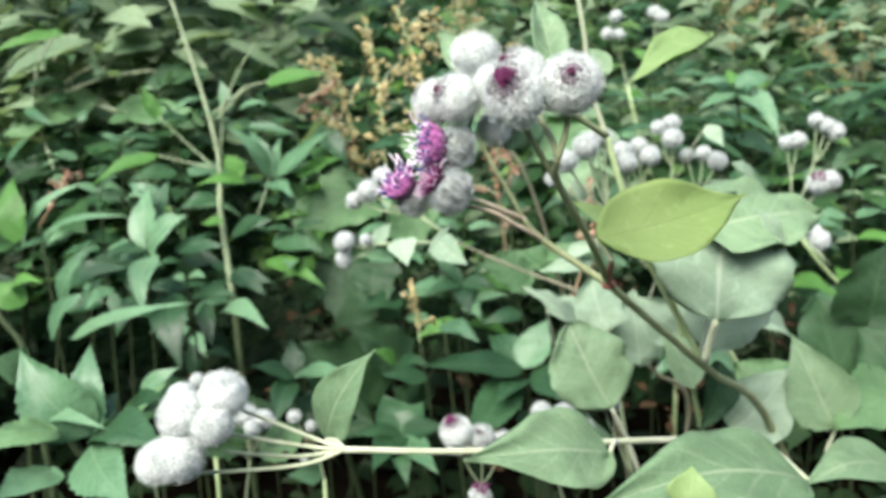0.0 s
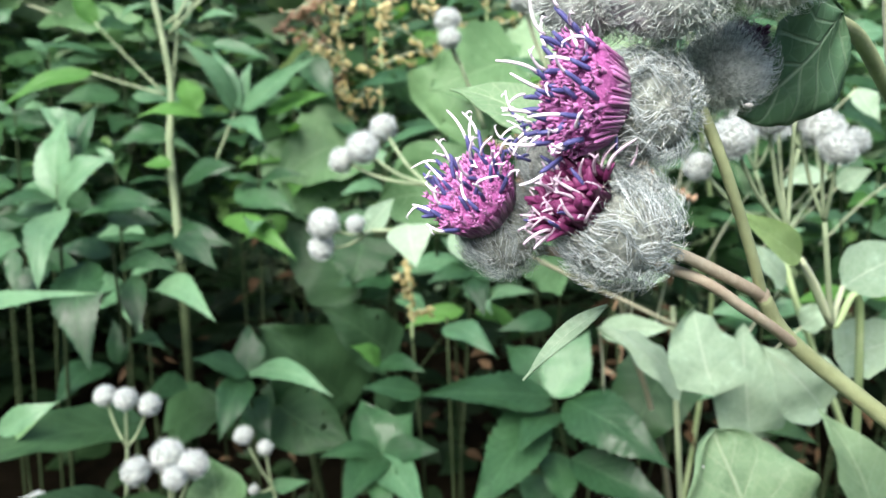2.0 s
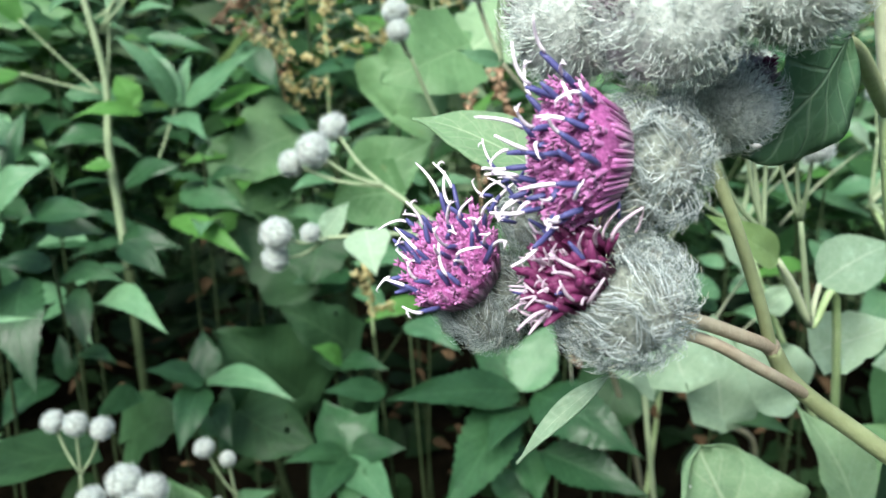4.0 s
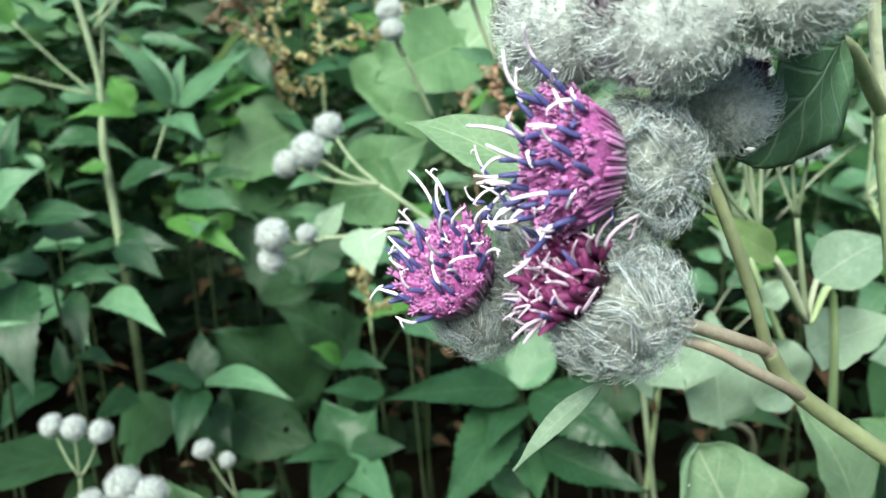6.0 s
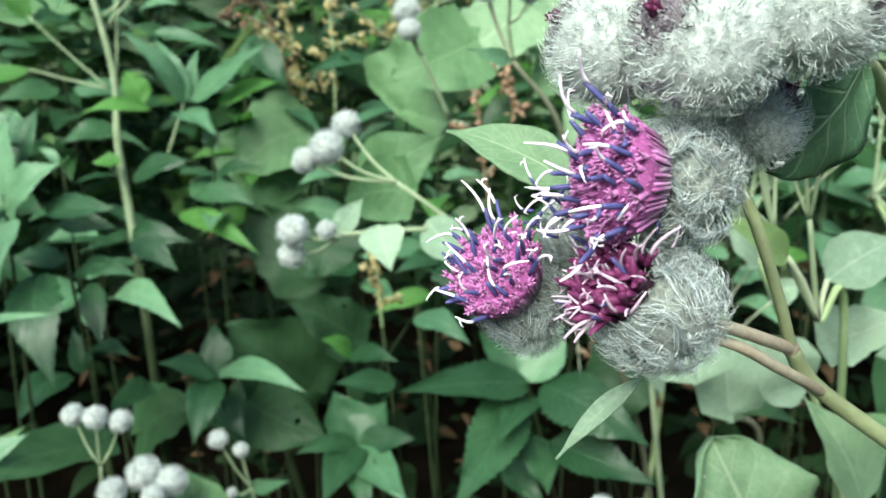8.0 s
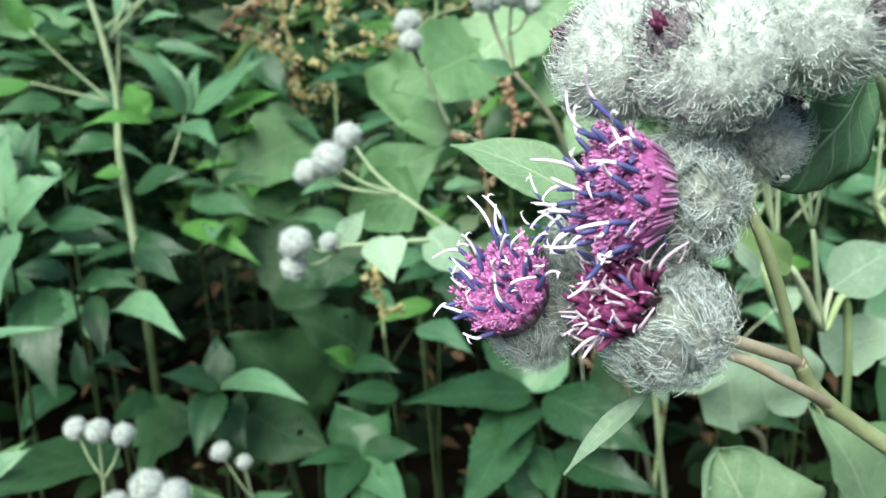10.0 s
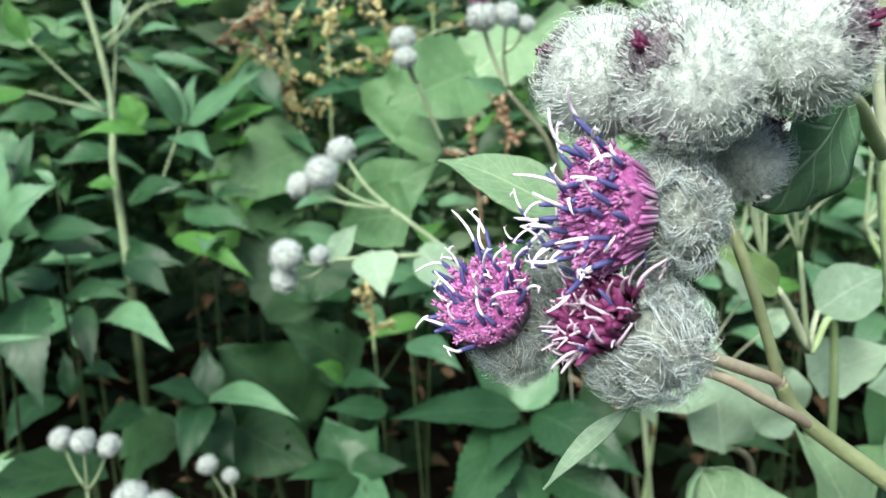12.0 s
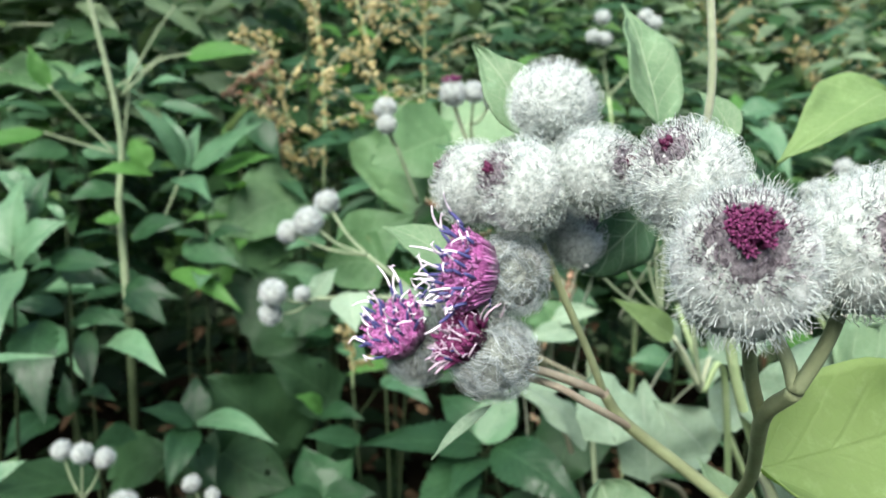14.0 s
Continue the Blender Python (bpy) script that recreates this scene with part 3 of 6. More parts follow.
def flower_head(parent, place, axis, r, state="bud", near=True, label=""):
    """A burdock head of radius r with its tip along axis. state: bud, woolly, tip (just opening), open, faded."""
    TURN[0] += 1
    k = TURN[0]
    q = Vector(axis).to_track_quat("Z", "Y")
    m = Matrix.Translation(place) @ q.to_matrix().to_4x4() @ Matrix.Rotation(k * 1.9, 4, "Z") @ Matrix.Diagonal((r * 0.97, r * 1.03, r, 1))
    closed = state in ("bud", "tip")
    pale = closed and near
    head = part("flower_head", HEAD_MESH["pale_body" if pale else "far_body" if not near else "body"], WOOL_PALE if pale else WOOL_MID if not near else WOOL, parent, label, m)
    if not near:
        coat, wool = HEAD_MESH["far"][k % 2], HEAD_MESH["wool_far"]
    elif closed:
        side = near == "side"
        coat = HEAD_MESH["bristle_open" if state == "tip" else "bristle_side" if side else "bristle"][k % 2]
        wool = HEAD_MESH["tip_wool" if state == "tip" else "side_wool" if side else "thin_wool"][k % 2]
    else:
        coat, wool = HEAD_MESH["near"][k % 2], HEAD_MESH["wool"][k % 2]
    part("bract_coat", coat, BRACT if pale else BRACT_GREY, head, "", m)
    part("wool_coat", wool, HAIR if closed or not near else HAIR_GREY, head, "", m)
    if near and state in ("bud", "tip"):
        part("apex", HEAD_MESH["eye" if state == "tip" else "apex"], BRACT if near == "side" else APEX, head, "" if near == "side" else "dusky purple bract tips", m)
        if near is True:
            part("crown", HEAD_MESH["crown" if state == "tip" else "small_crown"], CROWN, head, "dusky purple crown", m)
    if near is True and state == "bud":
        tuft(head, m, 9, 0.05, 0.4, 0.37, 0.0, BUDLET, FLORET_TIP, "floret", k, 0.05)
    if state == "tip":
        tuft(head, m, 70, 0.17, 0.5, 0.42, 0.0, TUBE, FLORET_DARK, "floret", k, 0.05)
    if state == "open" and not near:
        tuft(head, m, 22, 0.5, 0.9, 0.45, 0.0, LOBE, FLORET_DARK, "floret", k, 0.08)
    if state == "open" and near:
        m = m @ Matrix.Scale(1.22, 4)
        part("floret_bed", HEAD_MESH["bed"], FLORET_BED, head, "", m)
        part("floret_mass", HEAD_MESH["mass"], FLORET, head, "", m)
        tuft(head, m, 130, 0.60, 0.55, 0.62, 0.0, TUBE, FLORET, "floret", k, 0.10)
        plumes(head, m, 34, 0.74, 0.85, 0.46, 0.32, k + 40, 0.45, STIGMA)
    if state == "faded":
        tuft(head, m, 120, 0.52, 0.45, 0.62, 0.0, LOBE, FLORET_DARK, "floret", k, 0.10)
        tuft(head, m, 60, 0.56, 0.9, 0.40, 0.42, STYLE, STIGMA_PINK, "style", k + 40, 0.42, "faded pinkish style")
        tuft(head, m, 8, 0.60, 1.0, 0.36, 0.45, HORN, ANTHER, "anther_tube", k + 80, 0.35, "dark violet anther tube")
    return head


# ---- ground ----
def ground_mesh():
    n, s = 60, 12.0
    verts = [(s * (i / n - 0.5), s * (j / n - 0.5) + 1, 0.03 * noise.noise(Vector((i * 0.4, j * 0.4, 0)))) for j in range(n + 1) for i in range(n + 1)]
    faces = [(j * (n + 1) + i, j * (n + 1) + i + 1, (j + 1) * (n + 1) + i + 1, (j + 1) * (n + 1) + i) for j in range(n) for i in range(n)]
    far = 400.0
    b = len(verts)
    verts += [(-far, -far, -0.05), (far, -far, -0.05), (far, far, -0.05), (-far, far, -0.05)]
    return make_mesh("ground", verts, faces + [(b, b + 1, b + 2, b + 3)])


tagged(part("ground", ground_mesh(), SOIL, None), "soil under dense undergrowth, its shade put into the dark colour", "ground", kind="structure")


def hedge_ring():
    """A closed bank of bushes, mostly unseen, added round the place to block low sky light."""
    verts, faces = [], []
    n, rows = 96, 22
    for j in range(rows + 1):
        for i in range(n):
            a = 2 * math.pi * i / n
            d = Vector((math.cos(a), math.sin(a), 0))
            z = (1.45 + 1.30 * (0.5 + 0.5 * math.sin(a)) ** 2) * j / rows
            r = 3.0 + 0.55 * noise.noise(Vector((d.x * 4, d.y * 4, z * 2.2))) + 0.25 * noise.noise(Vector((d.x * 14, d.y * 14, z * 7))) - 0.10 * z
            r *= 1 - 0.20 * max(0.0, -math.cos(a))
            verts.append((d.x * r, 0.7 + d.y * r, z * (1 + 0.10 * noise.noise(d * 5))))
    for j in range(rows):
        for i in range(n):
            q = (i + 1) % n
            faces.append((j * n + i, j * n + q, (j + 1) * n + q, (j + 1) * n + i))
    return make_mesh("bushes", verts, faces)


def bush_material():
    n = Nodes("shaded_bushes")
    cell = n.tree.nodes.new("ShaderNodeTexVoronoi")
    cell.inputs["Scale"].default_value = 17.0
    n.put(cell.inputs["Vector"], n.coords("Object"))
    fac = n.math("ADD", n.math("MULTIPLY", n.noise(3.0, 5.0), 0.6), n.math("MULTIPLY", cell.outputs["Distance"], 0.8))
    n.put(n.bsdf.inputs["Base Color"], n.mix(n.ramp(fac, 0.25, 0.95), col(0.018, 0.035, 0.014), col(0.07, 0.12, 0.05)))
    n.bsdf.inputs["Roughness"].default_value = 0.8
    n.put(n.bsdf.inputs["Normal"], n.bump(fac, 1.0, 0.08))
    return n.mat


tagged(part("backdrop", hedge_ring(), bush_material(), None), "added bank of dark bushes, mostly unseen, that blocks low sky light", "backdrop", kind="structure")

# ---- the burdock in the foreground ----
burdock = thing("burdock", (0.26, 0.62, 0.0), "woolly burdock with grey bristly heads and magenta florets", "burdock")
NODE = (0.0668, 0.3275, 0.9096)
FORK = (0.0377, 0.3250, 0.9340)
FORK_LOW = (0.0429, 0.3275, 0.9275)
LOW = (0.1189, 0.3900, 0.8592)
stem(burdock, ((0.26, 0.62, 0.0), (0.255, 0.60, 0.35), (0.235, 0.545, 0.66), (0.172, 0.455, 0.806), LOW, NODE), 0.0032, 0.0014, STEM_OLIVE, "main_stem", sides=12)
stem(burdock, (NODE, (0.0545, 0.3285, 0.9185), FORK_LOW, FORK), 0.0014, 0.0011, STEM_OLIVE, "branch", sides=12)
stem(burdock, (FORK, (0.0330, 0.3215, 0.9365), (0.0245, 0.3160, 0.9408), (0.0185, 0.3120, 0.9432)), 0.0009, 0.0008, STEM_BROWN, "branch", "brownish branch under the heads", sides=12)
stem(burdock, ((0.0447, 0.3278, 0.9260), (0.0345, 0.3210, 0.9328), (0.0235, 0.3175, 0.9388), (0.0060, 0.3230, 0.9400)), 0.0008, 0.0007, STEM_BROWN, "branch", "brownish branch under the heads", sides=10)
stem(burdock, (FORK, (0.0335, 0.3215, 0.9425), (0.0268, 0.3165, 0.9545), (0.0225, 0.3190, 0.9640)), 0.0008, 0.0007, STEM_OLIVE, "branch", sides=10)
part("stem_joint", body_mesh(1.0, 8, 10), STEM_BROWN, burdock, "brownish swollen joint", Matrix.Translation(FORK) @ Matrix.Diagonal((0.0012, 0.0012, 0.0013, 1)))
part("red_node", body_mesh(1.0, 8, 10), NODE_RED, burdock, "reddish swollen joint", Matrix.Translation(NODE) @ Matrix.Diagonal((0.0025, 0.0023, 0.0020, 1)))
# the near bunch
H1 = (0.0235, 0.3215, 0.9886)
H2 = (0.0170, 0.3105, 0.9748)
H4 = (0.0290, 0.3105, 0.9780)
flower_head(burdock, H1, (0.1, 0.55, 0.85), 0.0084, "bud")
flower_head(burdock, H2, (-0.80, -0.42, 0.36), 0.0086, "bud")
flower_head(burdock, (0.0098, 0.3190, 0.9742), (-0.8, 0.3, 0.4), 0.0080, "bud")
flower_head(burdock, H4, (0.55, -0.75, 0.28), 0.0082, "bud")
flower_head(burdock, (0.0160, 0.3115, 0.9595), (-1.0, -0.38, 0.14), 0.0073, "open")
flower_head(burdock, (0.0138, 0.3095, 0.9456), (-0.85, -0.22, 0.56), 0.0078, "faded")
flower_head(burdock, (0.0010, 0.3215, 0.9427), (-0.56, -0.52, 0.70), 0.0066, "open")
flower_head(burdock, (0.0290, 0.3230, 0.9650), (0.35, -0.3, 0.5), 0.0064, "bud")
side_head = flower_head(burdock, (0.0075, 0.3215, 0.9520), (-0.55, -0.45, 0.60), 0.0052, "woolly")
plumes(side_head, Matrix.Translation((0.0052, 0.3190, 0.9535)) @ Vector((-0.75, -0.45, 0.45)).to_track_quat("Z", "Y").to_matrix().to_4x4() @ Matrix.Scale(0.0060, 4), 14, 0.62, 0.9, -0.45, 0.34, 97, 0.5, STIGMA)
stem(burdock, ((0.0198, 0.3190, 0.9630), (0.0225, 0.3240, 0.9740), (0.0235, 0.3215, 0.9830)), 0.0008, 0.0008, STEM_PALE, "pedicel")
stem(burdock, ((0.0734, 0.3645, 0.9603), (0.0564, 0.3450, 0.9697), (0.0440, 0.3300, 0.9722), (0.0310, 0.3170, 0.9790)), 0.0013, 0.0011, STEM_OLIVE, "pedicel")
stem(burdock, (LOW, (0.0906, 0.3750, 0.9110), (0.0793, 0.3680, 0.9407), (0.0734, 0.3645, 0.9603)), 0.0014, 0.0014, STEM, "branch")
stem(burdock, ((0.0734, 0.3645, 0.9603), (0.0659, 0.3580, 0.9807), (0.063, 0.3515, 1.0014), (0.052, 0.345, 1.055)), 0.0010, 0.0008, STEM_PALE, "branch")
# the bunch beside it
B2 = (0.0318, 0.2572, 0.9726)
B3 = (0.0458, 0.2590, 0.9748)
B1 = (0.0352, 0.2845, 0.9790)
BJ = (0.0440, 0.2740, 0.9490)
BK = (0.0430, 0.2650, 0.9562)
flower_head(burdock, B2, (-0.36, -0.80, 0.52), 0.0088, "tip")
flower_head(burdock, B3, (-0.08, -0.90, 0.34), 0.0086, "bud")
flower_head(burdock, B1, (-0.62, -0.45, 0.62), 0.0086, "bud")
stem(burdock, (NODE, (0.0565, 0.3000, 0.9290), BJ, BK), 0.0012, 0.0010, STEM_OLIVE, "branch")
stem(burdock, (BJ, (0.0390, 0.2680, 0.9570), (0.0340, 0.2600, 0.9650)), 0.0009, 0.0008, STEM_OLIVE, "pedicel")
stem(burdock, (BK, (0.0450, 0.2635, 0.9625), (0.0458, 0.2618, 0.9690)), 0.0009, 0.0008, STEM_OLIVE, "pedicel")
stem(burdock, (BK, (0.0420, 0.2680, 0.9610), (0.0370, 0.2780, 0.9720)), 0.0009, 0.0008, STEM_OLIVE, "pedicel")
PET = (0.0640, 0.3050, 0.9215)
stem(burdock, (NODE, (0.0655, 0.3180, 0.9150), PET), 0.0010, 0.0009, NODE_RED, "leaf_stalk", "reddish leaf stalk", sides=8)
stem(burdock, ((0.1163, 0.3900, 0.8646), (0.1228, 0.3980, 0.8811), (0.1337, 0.4100, 0.8989)), 0.0007, 0.0005, STEM_PALE, "leaf_stalk", sides=6)
leaf(burdock, (0.1265, 0.4150, 0.8600), (0.1505, 0.4250, 0.9062), 0.0384, BURDOCK_PALE, face=(-0.1, -0.9, 0.45), kind="round", fold=0.12, wave=0.07, rows=24, cols=12)
# the low side branch with its bunch
C0 = (-0.0241, 0.3000, 0.8637)
stem(burdock, ((0.1347, 0.3850, 0.8288), (0.0679, 0.3350, 0.8493), (0.0161, 0.3120, 0.8568), C0), 0.0012, 0.0010, STEM_PALE, "branch")
for place, r, axis in (
    ((-0.0696, 0.2829, 0.8830), 0.0082, (-0.5, -0.4, 0.6)), ((-0.0709, 0.2800, 0.8716), 0.0086, (-0.6, -0.6, 0.1)), ((-0.0577, 0.2853, 0.8881), 0.0082, (0.0, -0.3, 0.9)),
    ((-0.0600, 0.2800, 0.8810), 0.0070, (-0.2, -0.8, 0.2)), ((-0.0800, 0.2860, 0.8670), 0.0072, (-0.9, 0.1, 0.1)), ((-0.0745, 0.2960, 0.8845), 0.0052, (-0.4, 0.2, 0.8)),
):
    flower_head(burdock, place, axis, r, "bud", "side")
for a, b in (((-0.0358, 0.3000, 0.8687), (-0.0562, 0.2910, 0.8825)), ((-0.0370, 0.3000, 0.8653), (-0.0612, 0.2880, 0.8755)), ((-0.0393, 0.3000, 0.8588), (-0.0695, 0.2880, 0.8623)), ((-0.0405, 0.3020, 0.8611), (-0.0618, 0.2960, 0.8658))):
    stem(burdock, (C0, a, b), 0.0007, 0.0006, STEM_PALE, "pedicel")
flower_head(burdock, (0.0120, 0.3180, 0.8615), (-0.3, -0.3, 0.8), 0.0062, "tip")
flower_head(burdock, (0.0182, 0.3200, 0.8584), (0.5, -0.3, 0.7), 0.0040, "bud")
stem(burdock, ((0.0200, 0.3160, 0.8548), (0.0127, 0.3170, 0.8577)), 0.0005, 0.0005, STEM_PALE, "pedicel")
# leaves of the foreground burdock
FRONT = (0, -1, 0.35)
leaf(burdock, (0.0450, 0.3280, 0.9724), (0.0309, 0.3220, 0.9585), 0.0155, BURDOCK_VEINED, label="dark green leaf with a white fleck", face=(0.35, -1, -0.25), kind="round", fold=0.12, wave=0.06, rows=22, cols=12, thick=0.0003)
leaf(burdock, (0.0118, 0.3450, 0.9533), (-0.0066, 0.3590, 0.9602), 0.0100, BURDOCK, face=(-0.3, -0.6, 0.9), fold=0.2, wave=0.08, rows=22, cols=12, thick=0.0003)
leaf(burdock, (0.0146, 0.3160, 0.9344), (0.0042, 0.3160, 0.9238), 0.0025, BURDOCK_PALE, label="small pale leaf hanging under the heads", face=(-0.6, -0.6, 0.5), kind="lance", fold=0.35, wave=0.06, rows=20, thick=0.0002)
leaf(burdock, (0.0223, 0.3380, 0.9831), (0.0107, 0.3450, 1.0003), 0.0114, BURDOCK, face=FRONT, kind="ovate", fold=0.25, wave=0.09, rows=22, cols=12, thick=0.0003)
leaf(burdock, (0.0521, 0.3500, 0.9854), (0.0479, 0.3720, 1.0132), 0.0154, BURDOCK, face=(0.1, -1, 0.1), fold=0.35, wave=0.08, rows=22, cols=12, thick=0.0003, roll=15)
leaf(burdock, (0.0735, 0.3600, 0.9829), (0.0675, 0.3700, 0.9944), 0.0079, BURDOCK, face=FRONT, fold=0.3)
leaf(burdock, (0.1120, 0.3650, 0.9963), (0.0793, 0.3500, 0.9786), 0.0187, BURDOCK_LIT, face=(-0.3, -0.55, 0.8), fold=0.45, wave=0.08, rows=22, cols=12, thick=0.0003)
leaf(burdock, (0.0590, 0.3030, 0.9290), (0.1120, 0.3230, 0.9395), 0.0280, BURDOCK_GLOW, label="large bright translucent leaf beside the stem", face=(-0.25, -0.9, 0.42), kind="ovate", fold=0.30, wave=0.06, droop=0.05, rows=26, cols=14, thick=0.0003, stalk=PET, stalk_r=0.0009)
leaf(burdock, (0.1177, 0.3720, 0.9229), (0.1702, 0.4000, 0.9224), 0.0347, BURDOCK, face=(0, -0.75, 0.7), kind="cordate", fold=0.20, wave=0.10, rows=22, cols=12, thick=0.0003)
leaf(burdock, (0.1148, 0.3620, 0.8866), (0.1290, 0.3850, 0.9326), 0.0549, BURDOCK_PALE, face=(-0.1, -0.9, 0.45), kind="round", fold=0.14, wave=0.11, rows=24, cols=12, thick=0.0003, stalk=(0.1134, 0.3720, 0.8673), stalk_r=0.0013)
leaf(burdock, (0.0786, 0.3920, 0.8417), (0.0621, 0.4040, 0.8780), 0.0364, BURDOCK, label="broad green leaf with a white fleck", face=(0, -0.85, 0.55), kind="round", fold=0.10, wave=0.09, rows=24, cols=12, thick=0.0003, stalk=(0.0953, 0.4100, 0.7997), stalk_r=0.0009)
leaf(burdock, (-0.0334, 0.3180, 0.8603), (-0.0127, 0.3000, 0.8966), 0.0196, BURDOCK, face=(-0.3, -0.85, 0.4), kind="ovate", fold=0.14, rows=22, cols=12, thick=0.0003, stalk=C0)
leaf(burdock, (0.0649, 0.3180, 0.8525), (0.0149, 0.2850, 0.8651), 0.0288, BURDOCK, face=(0, -0.75, 0.7), kind="ovate", fold=0.16, wave=0.09, rows=22, cols=12, thick=0.0003, stalk=(0.0700, 0.3350, 0.8492))
leaf(burdock, (0.1400, 0.3350, 0.8321), (0.0528, 0.2850, 0.8475), 0.0345, BURDOCK, face=(0, -0.6, 0.8), kind="ovate", fold=0.16, wave=0.09, rows=22, cols=12, thick=0.0003, stalk=(0.1347, 0.3850, 0.8288))
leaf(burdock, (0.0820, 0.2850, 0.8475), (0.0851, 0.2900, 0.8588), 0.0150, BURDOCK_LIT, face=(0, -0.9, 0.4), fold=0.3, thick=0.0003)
part("pale_fleck", body_mesh(1.0, 6, 8), WHITE, burdock, "small white fleck on a leaf", Matrix.Translation((0.0310, 0.3195, 0.9601)) @ Matrix.Diagonal((0.0006, 0.0003, 0.0003, 1)))
part("pale_fleck", body_mesh(1.0, 6, 8), WHITE, burdock, "small white fleck on a leaf", Matrix.Translation((0.0577, 0.3985, 0.8703)) @ Matrix.Diagonal((0.0009, 0.0004, 0.0006, 1)))


# ---- smaller burdocks behind ----
def bunch(plant, heads, joint, root, r, state="bud", material=STEM_GREY):
    """Heads on short stalks that meet at joint, on a branch that comes from root."""
    stem(plant, (root, joint), r * 0.165, r * 0.12, material, "branch", sides=7, steps=6)
    for place, scale in heads:
        axis = unit(V(place) - V(joint) + V((0, -0.010, 0.012)))
        flower_head(plant, place, tuple(axis), r * scale, state, near=False)
        mid = 0.5 * (V(place) + V(joint)) + V((0, 0, -0.003))
        stem(plant, (joint, mid, place), r * 0.105, r * 0.09, material, "pedicel", sides=6, steps=4)


left_burdock = thing("burdock", (0.08, 0.62, 0.0), "small burdock with two bunches of woolly heads", "burdock", "burdocks behind")
JR = (0.0991, 0.5600, 0.8554)
stem(left_burdock, ((0.08, 0.62, 0.0), (0.10, 0.61, 0.5), (0.1653, 0.5900, 0.7490), (0.1357, 0.5700, 0.8049), JR), 0.0022, 0.0012, STEM_RED, "main_stem")
stem(left_burdock, (JR, (0.0451, 0.5750, 0.8764), (0.0133, 0.5750, 0.8917)), 0.0011, 0.0009, STEM_RED, "branch")
bunch(left_burdock, [((-0.0575, 0.5920, 0.9219), 0.80), ((-0.0470, 0.5860, 0.9285), 1.0), ((-0.0388, 0.6000, 0.9371), 0.85)], (-0.0160, 0.5800, 0.9130), (0.0133, 0.5750, 0.8917), 0.0085)
bunch(left_burdock, [((-0.0584, 0.5450, 0.9002), 0.95), ((-0.0602, 0.5500, 0.8891), 0.80), ((-0.0445, 0.5400, 0.9015), 0.55)], (-0.0386, 0.5500, 0.8970), (0.0132, 0.5750, 0.8933), 0.0078)
leaf(left_burdock, (-0.0233, 0.5550, 0.8992), (-0.0188, 0.5350, 0.8850), 0.0192, BURDOCK_PALE, face=FRONT, kind="ovate")
leaf(left_burdock, (-0.0415, 0.5600, 0.8951), (-0.0303, 0.5650, 0.9091), 0.0107, BURDOCK_PALE, face=FRONT)
leaf(left_burdock, (-0.0034, 0.5700, 0.8974), (0.0186, 0.5500, 0.8810), 0.0190, BURDOCK_PALE, face=FRONT, kind="ovate")
leaf(left_burdock, (-0.0111, 0.6000, 0.9064), (-0.0423, 0.6200, 0.8979), 0.0326, BURDOCK_MID, face=FRONT, kind="cordate")
leaf(left_burdock, (0.0225, 0.6600, 0.9716), (-0.0182, 0.6400, 0.9551), 0.0478, BURDOCK_MID, face=FRONT, kind="cordate", rows=20)
leaf(left_burdock, (-0.0342, 0.6600, 0.8946), (0.0106, 0.6600, 0.9241), 0.0382, BURDOCK_MID, face=FRONT, kind="ovate", rows=20)

low_burdock = thing("burdock", (-0.19, 0.60, 0.0), "low burdock with grey heads and broad leaves", "burdock", "burdocks behind")
stem(low_burdock, ((-0.19, 0.60, 0.0), (-0.17, 0.60, 0.5), (-0.1652, 0.5850, 0.7479)), 0.0026, 0.0014, STEM, "main_stem")
bunch(low_burdock, [((-0.1745, 0.5880, 0.8014), 0.88), ((-0.1608, 0.5800, 0.8035), 0.92), ((-0.1509, 0.5840, 0.7993), 0.9)], (-0.1634, 0.5850, 0.7751), (-0.1652, 0.5850, 0.7479), 0.0068)
bunch(low_burdock, [((-0.1463, 0.5520, 0.7803), 1.0), ((-0.1340, 0.5600, 0.7848), 1.2), ((-0.1207, 0.5560, 0.7828), 1.05), ((-0.1258, 0.5450, 0.7817), 0.85)], (-0.1336, 0.5600, 0.7534), (-0.1427, 0.5700, 0.7124), 0.0072)
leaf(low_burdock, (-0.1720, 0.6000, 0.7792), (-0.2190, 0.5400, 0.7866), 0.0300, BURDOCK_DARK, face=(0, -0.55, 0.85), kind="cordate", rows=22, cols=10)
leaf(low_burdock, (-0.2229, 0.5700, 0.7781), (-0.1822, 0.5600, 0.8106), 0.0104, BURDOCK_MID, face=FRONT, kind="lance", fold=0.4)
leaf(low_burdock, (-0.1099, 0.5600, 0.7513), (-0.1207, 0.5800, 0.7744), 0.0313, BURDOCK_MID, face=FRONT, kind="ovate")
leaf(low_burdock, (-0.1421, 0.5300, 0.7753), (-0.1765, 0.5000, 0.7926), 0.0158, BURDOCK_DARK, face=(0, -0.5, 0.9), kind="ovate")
leaf(low_burdock, (-0.1347, 0.5600, 0.7624), (-0.1629, 0.5300, 0.7717), 0.0111, BURDOCK_MID, face=FRONT, kind="lance")
bunch(low_burdock, [((-0.1860, 0.5400, 0.7695), 0.9), ((-0.1955, 0.5450, 0.7644), 0.7)], (-0.1953, 0.5500, 0.7444), (-0.2016, 0.5700, 0.7099), 0.0066)

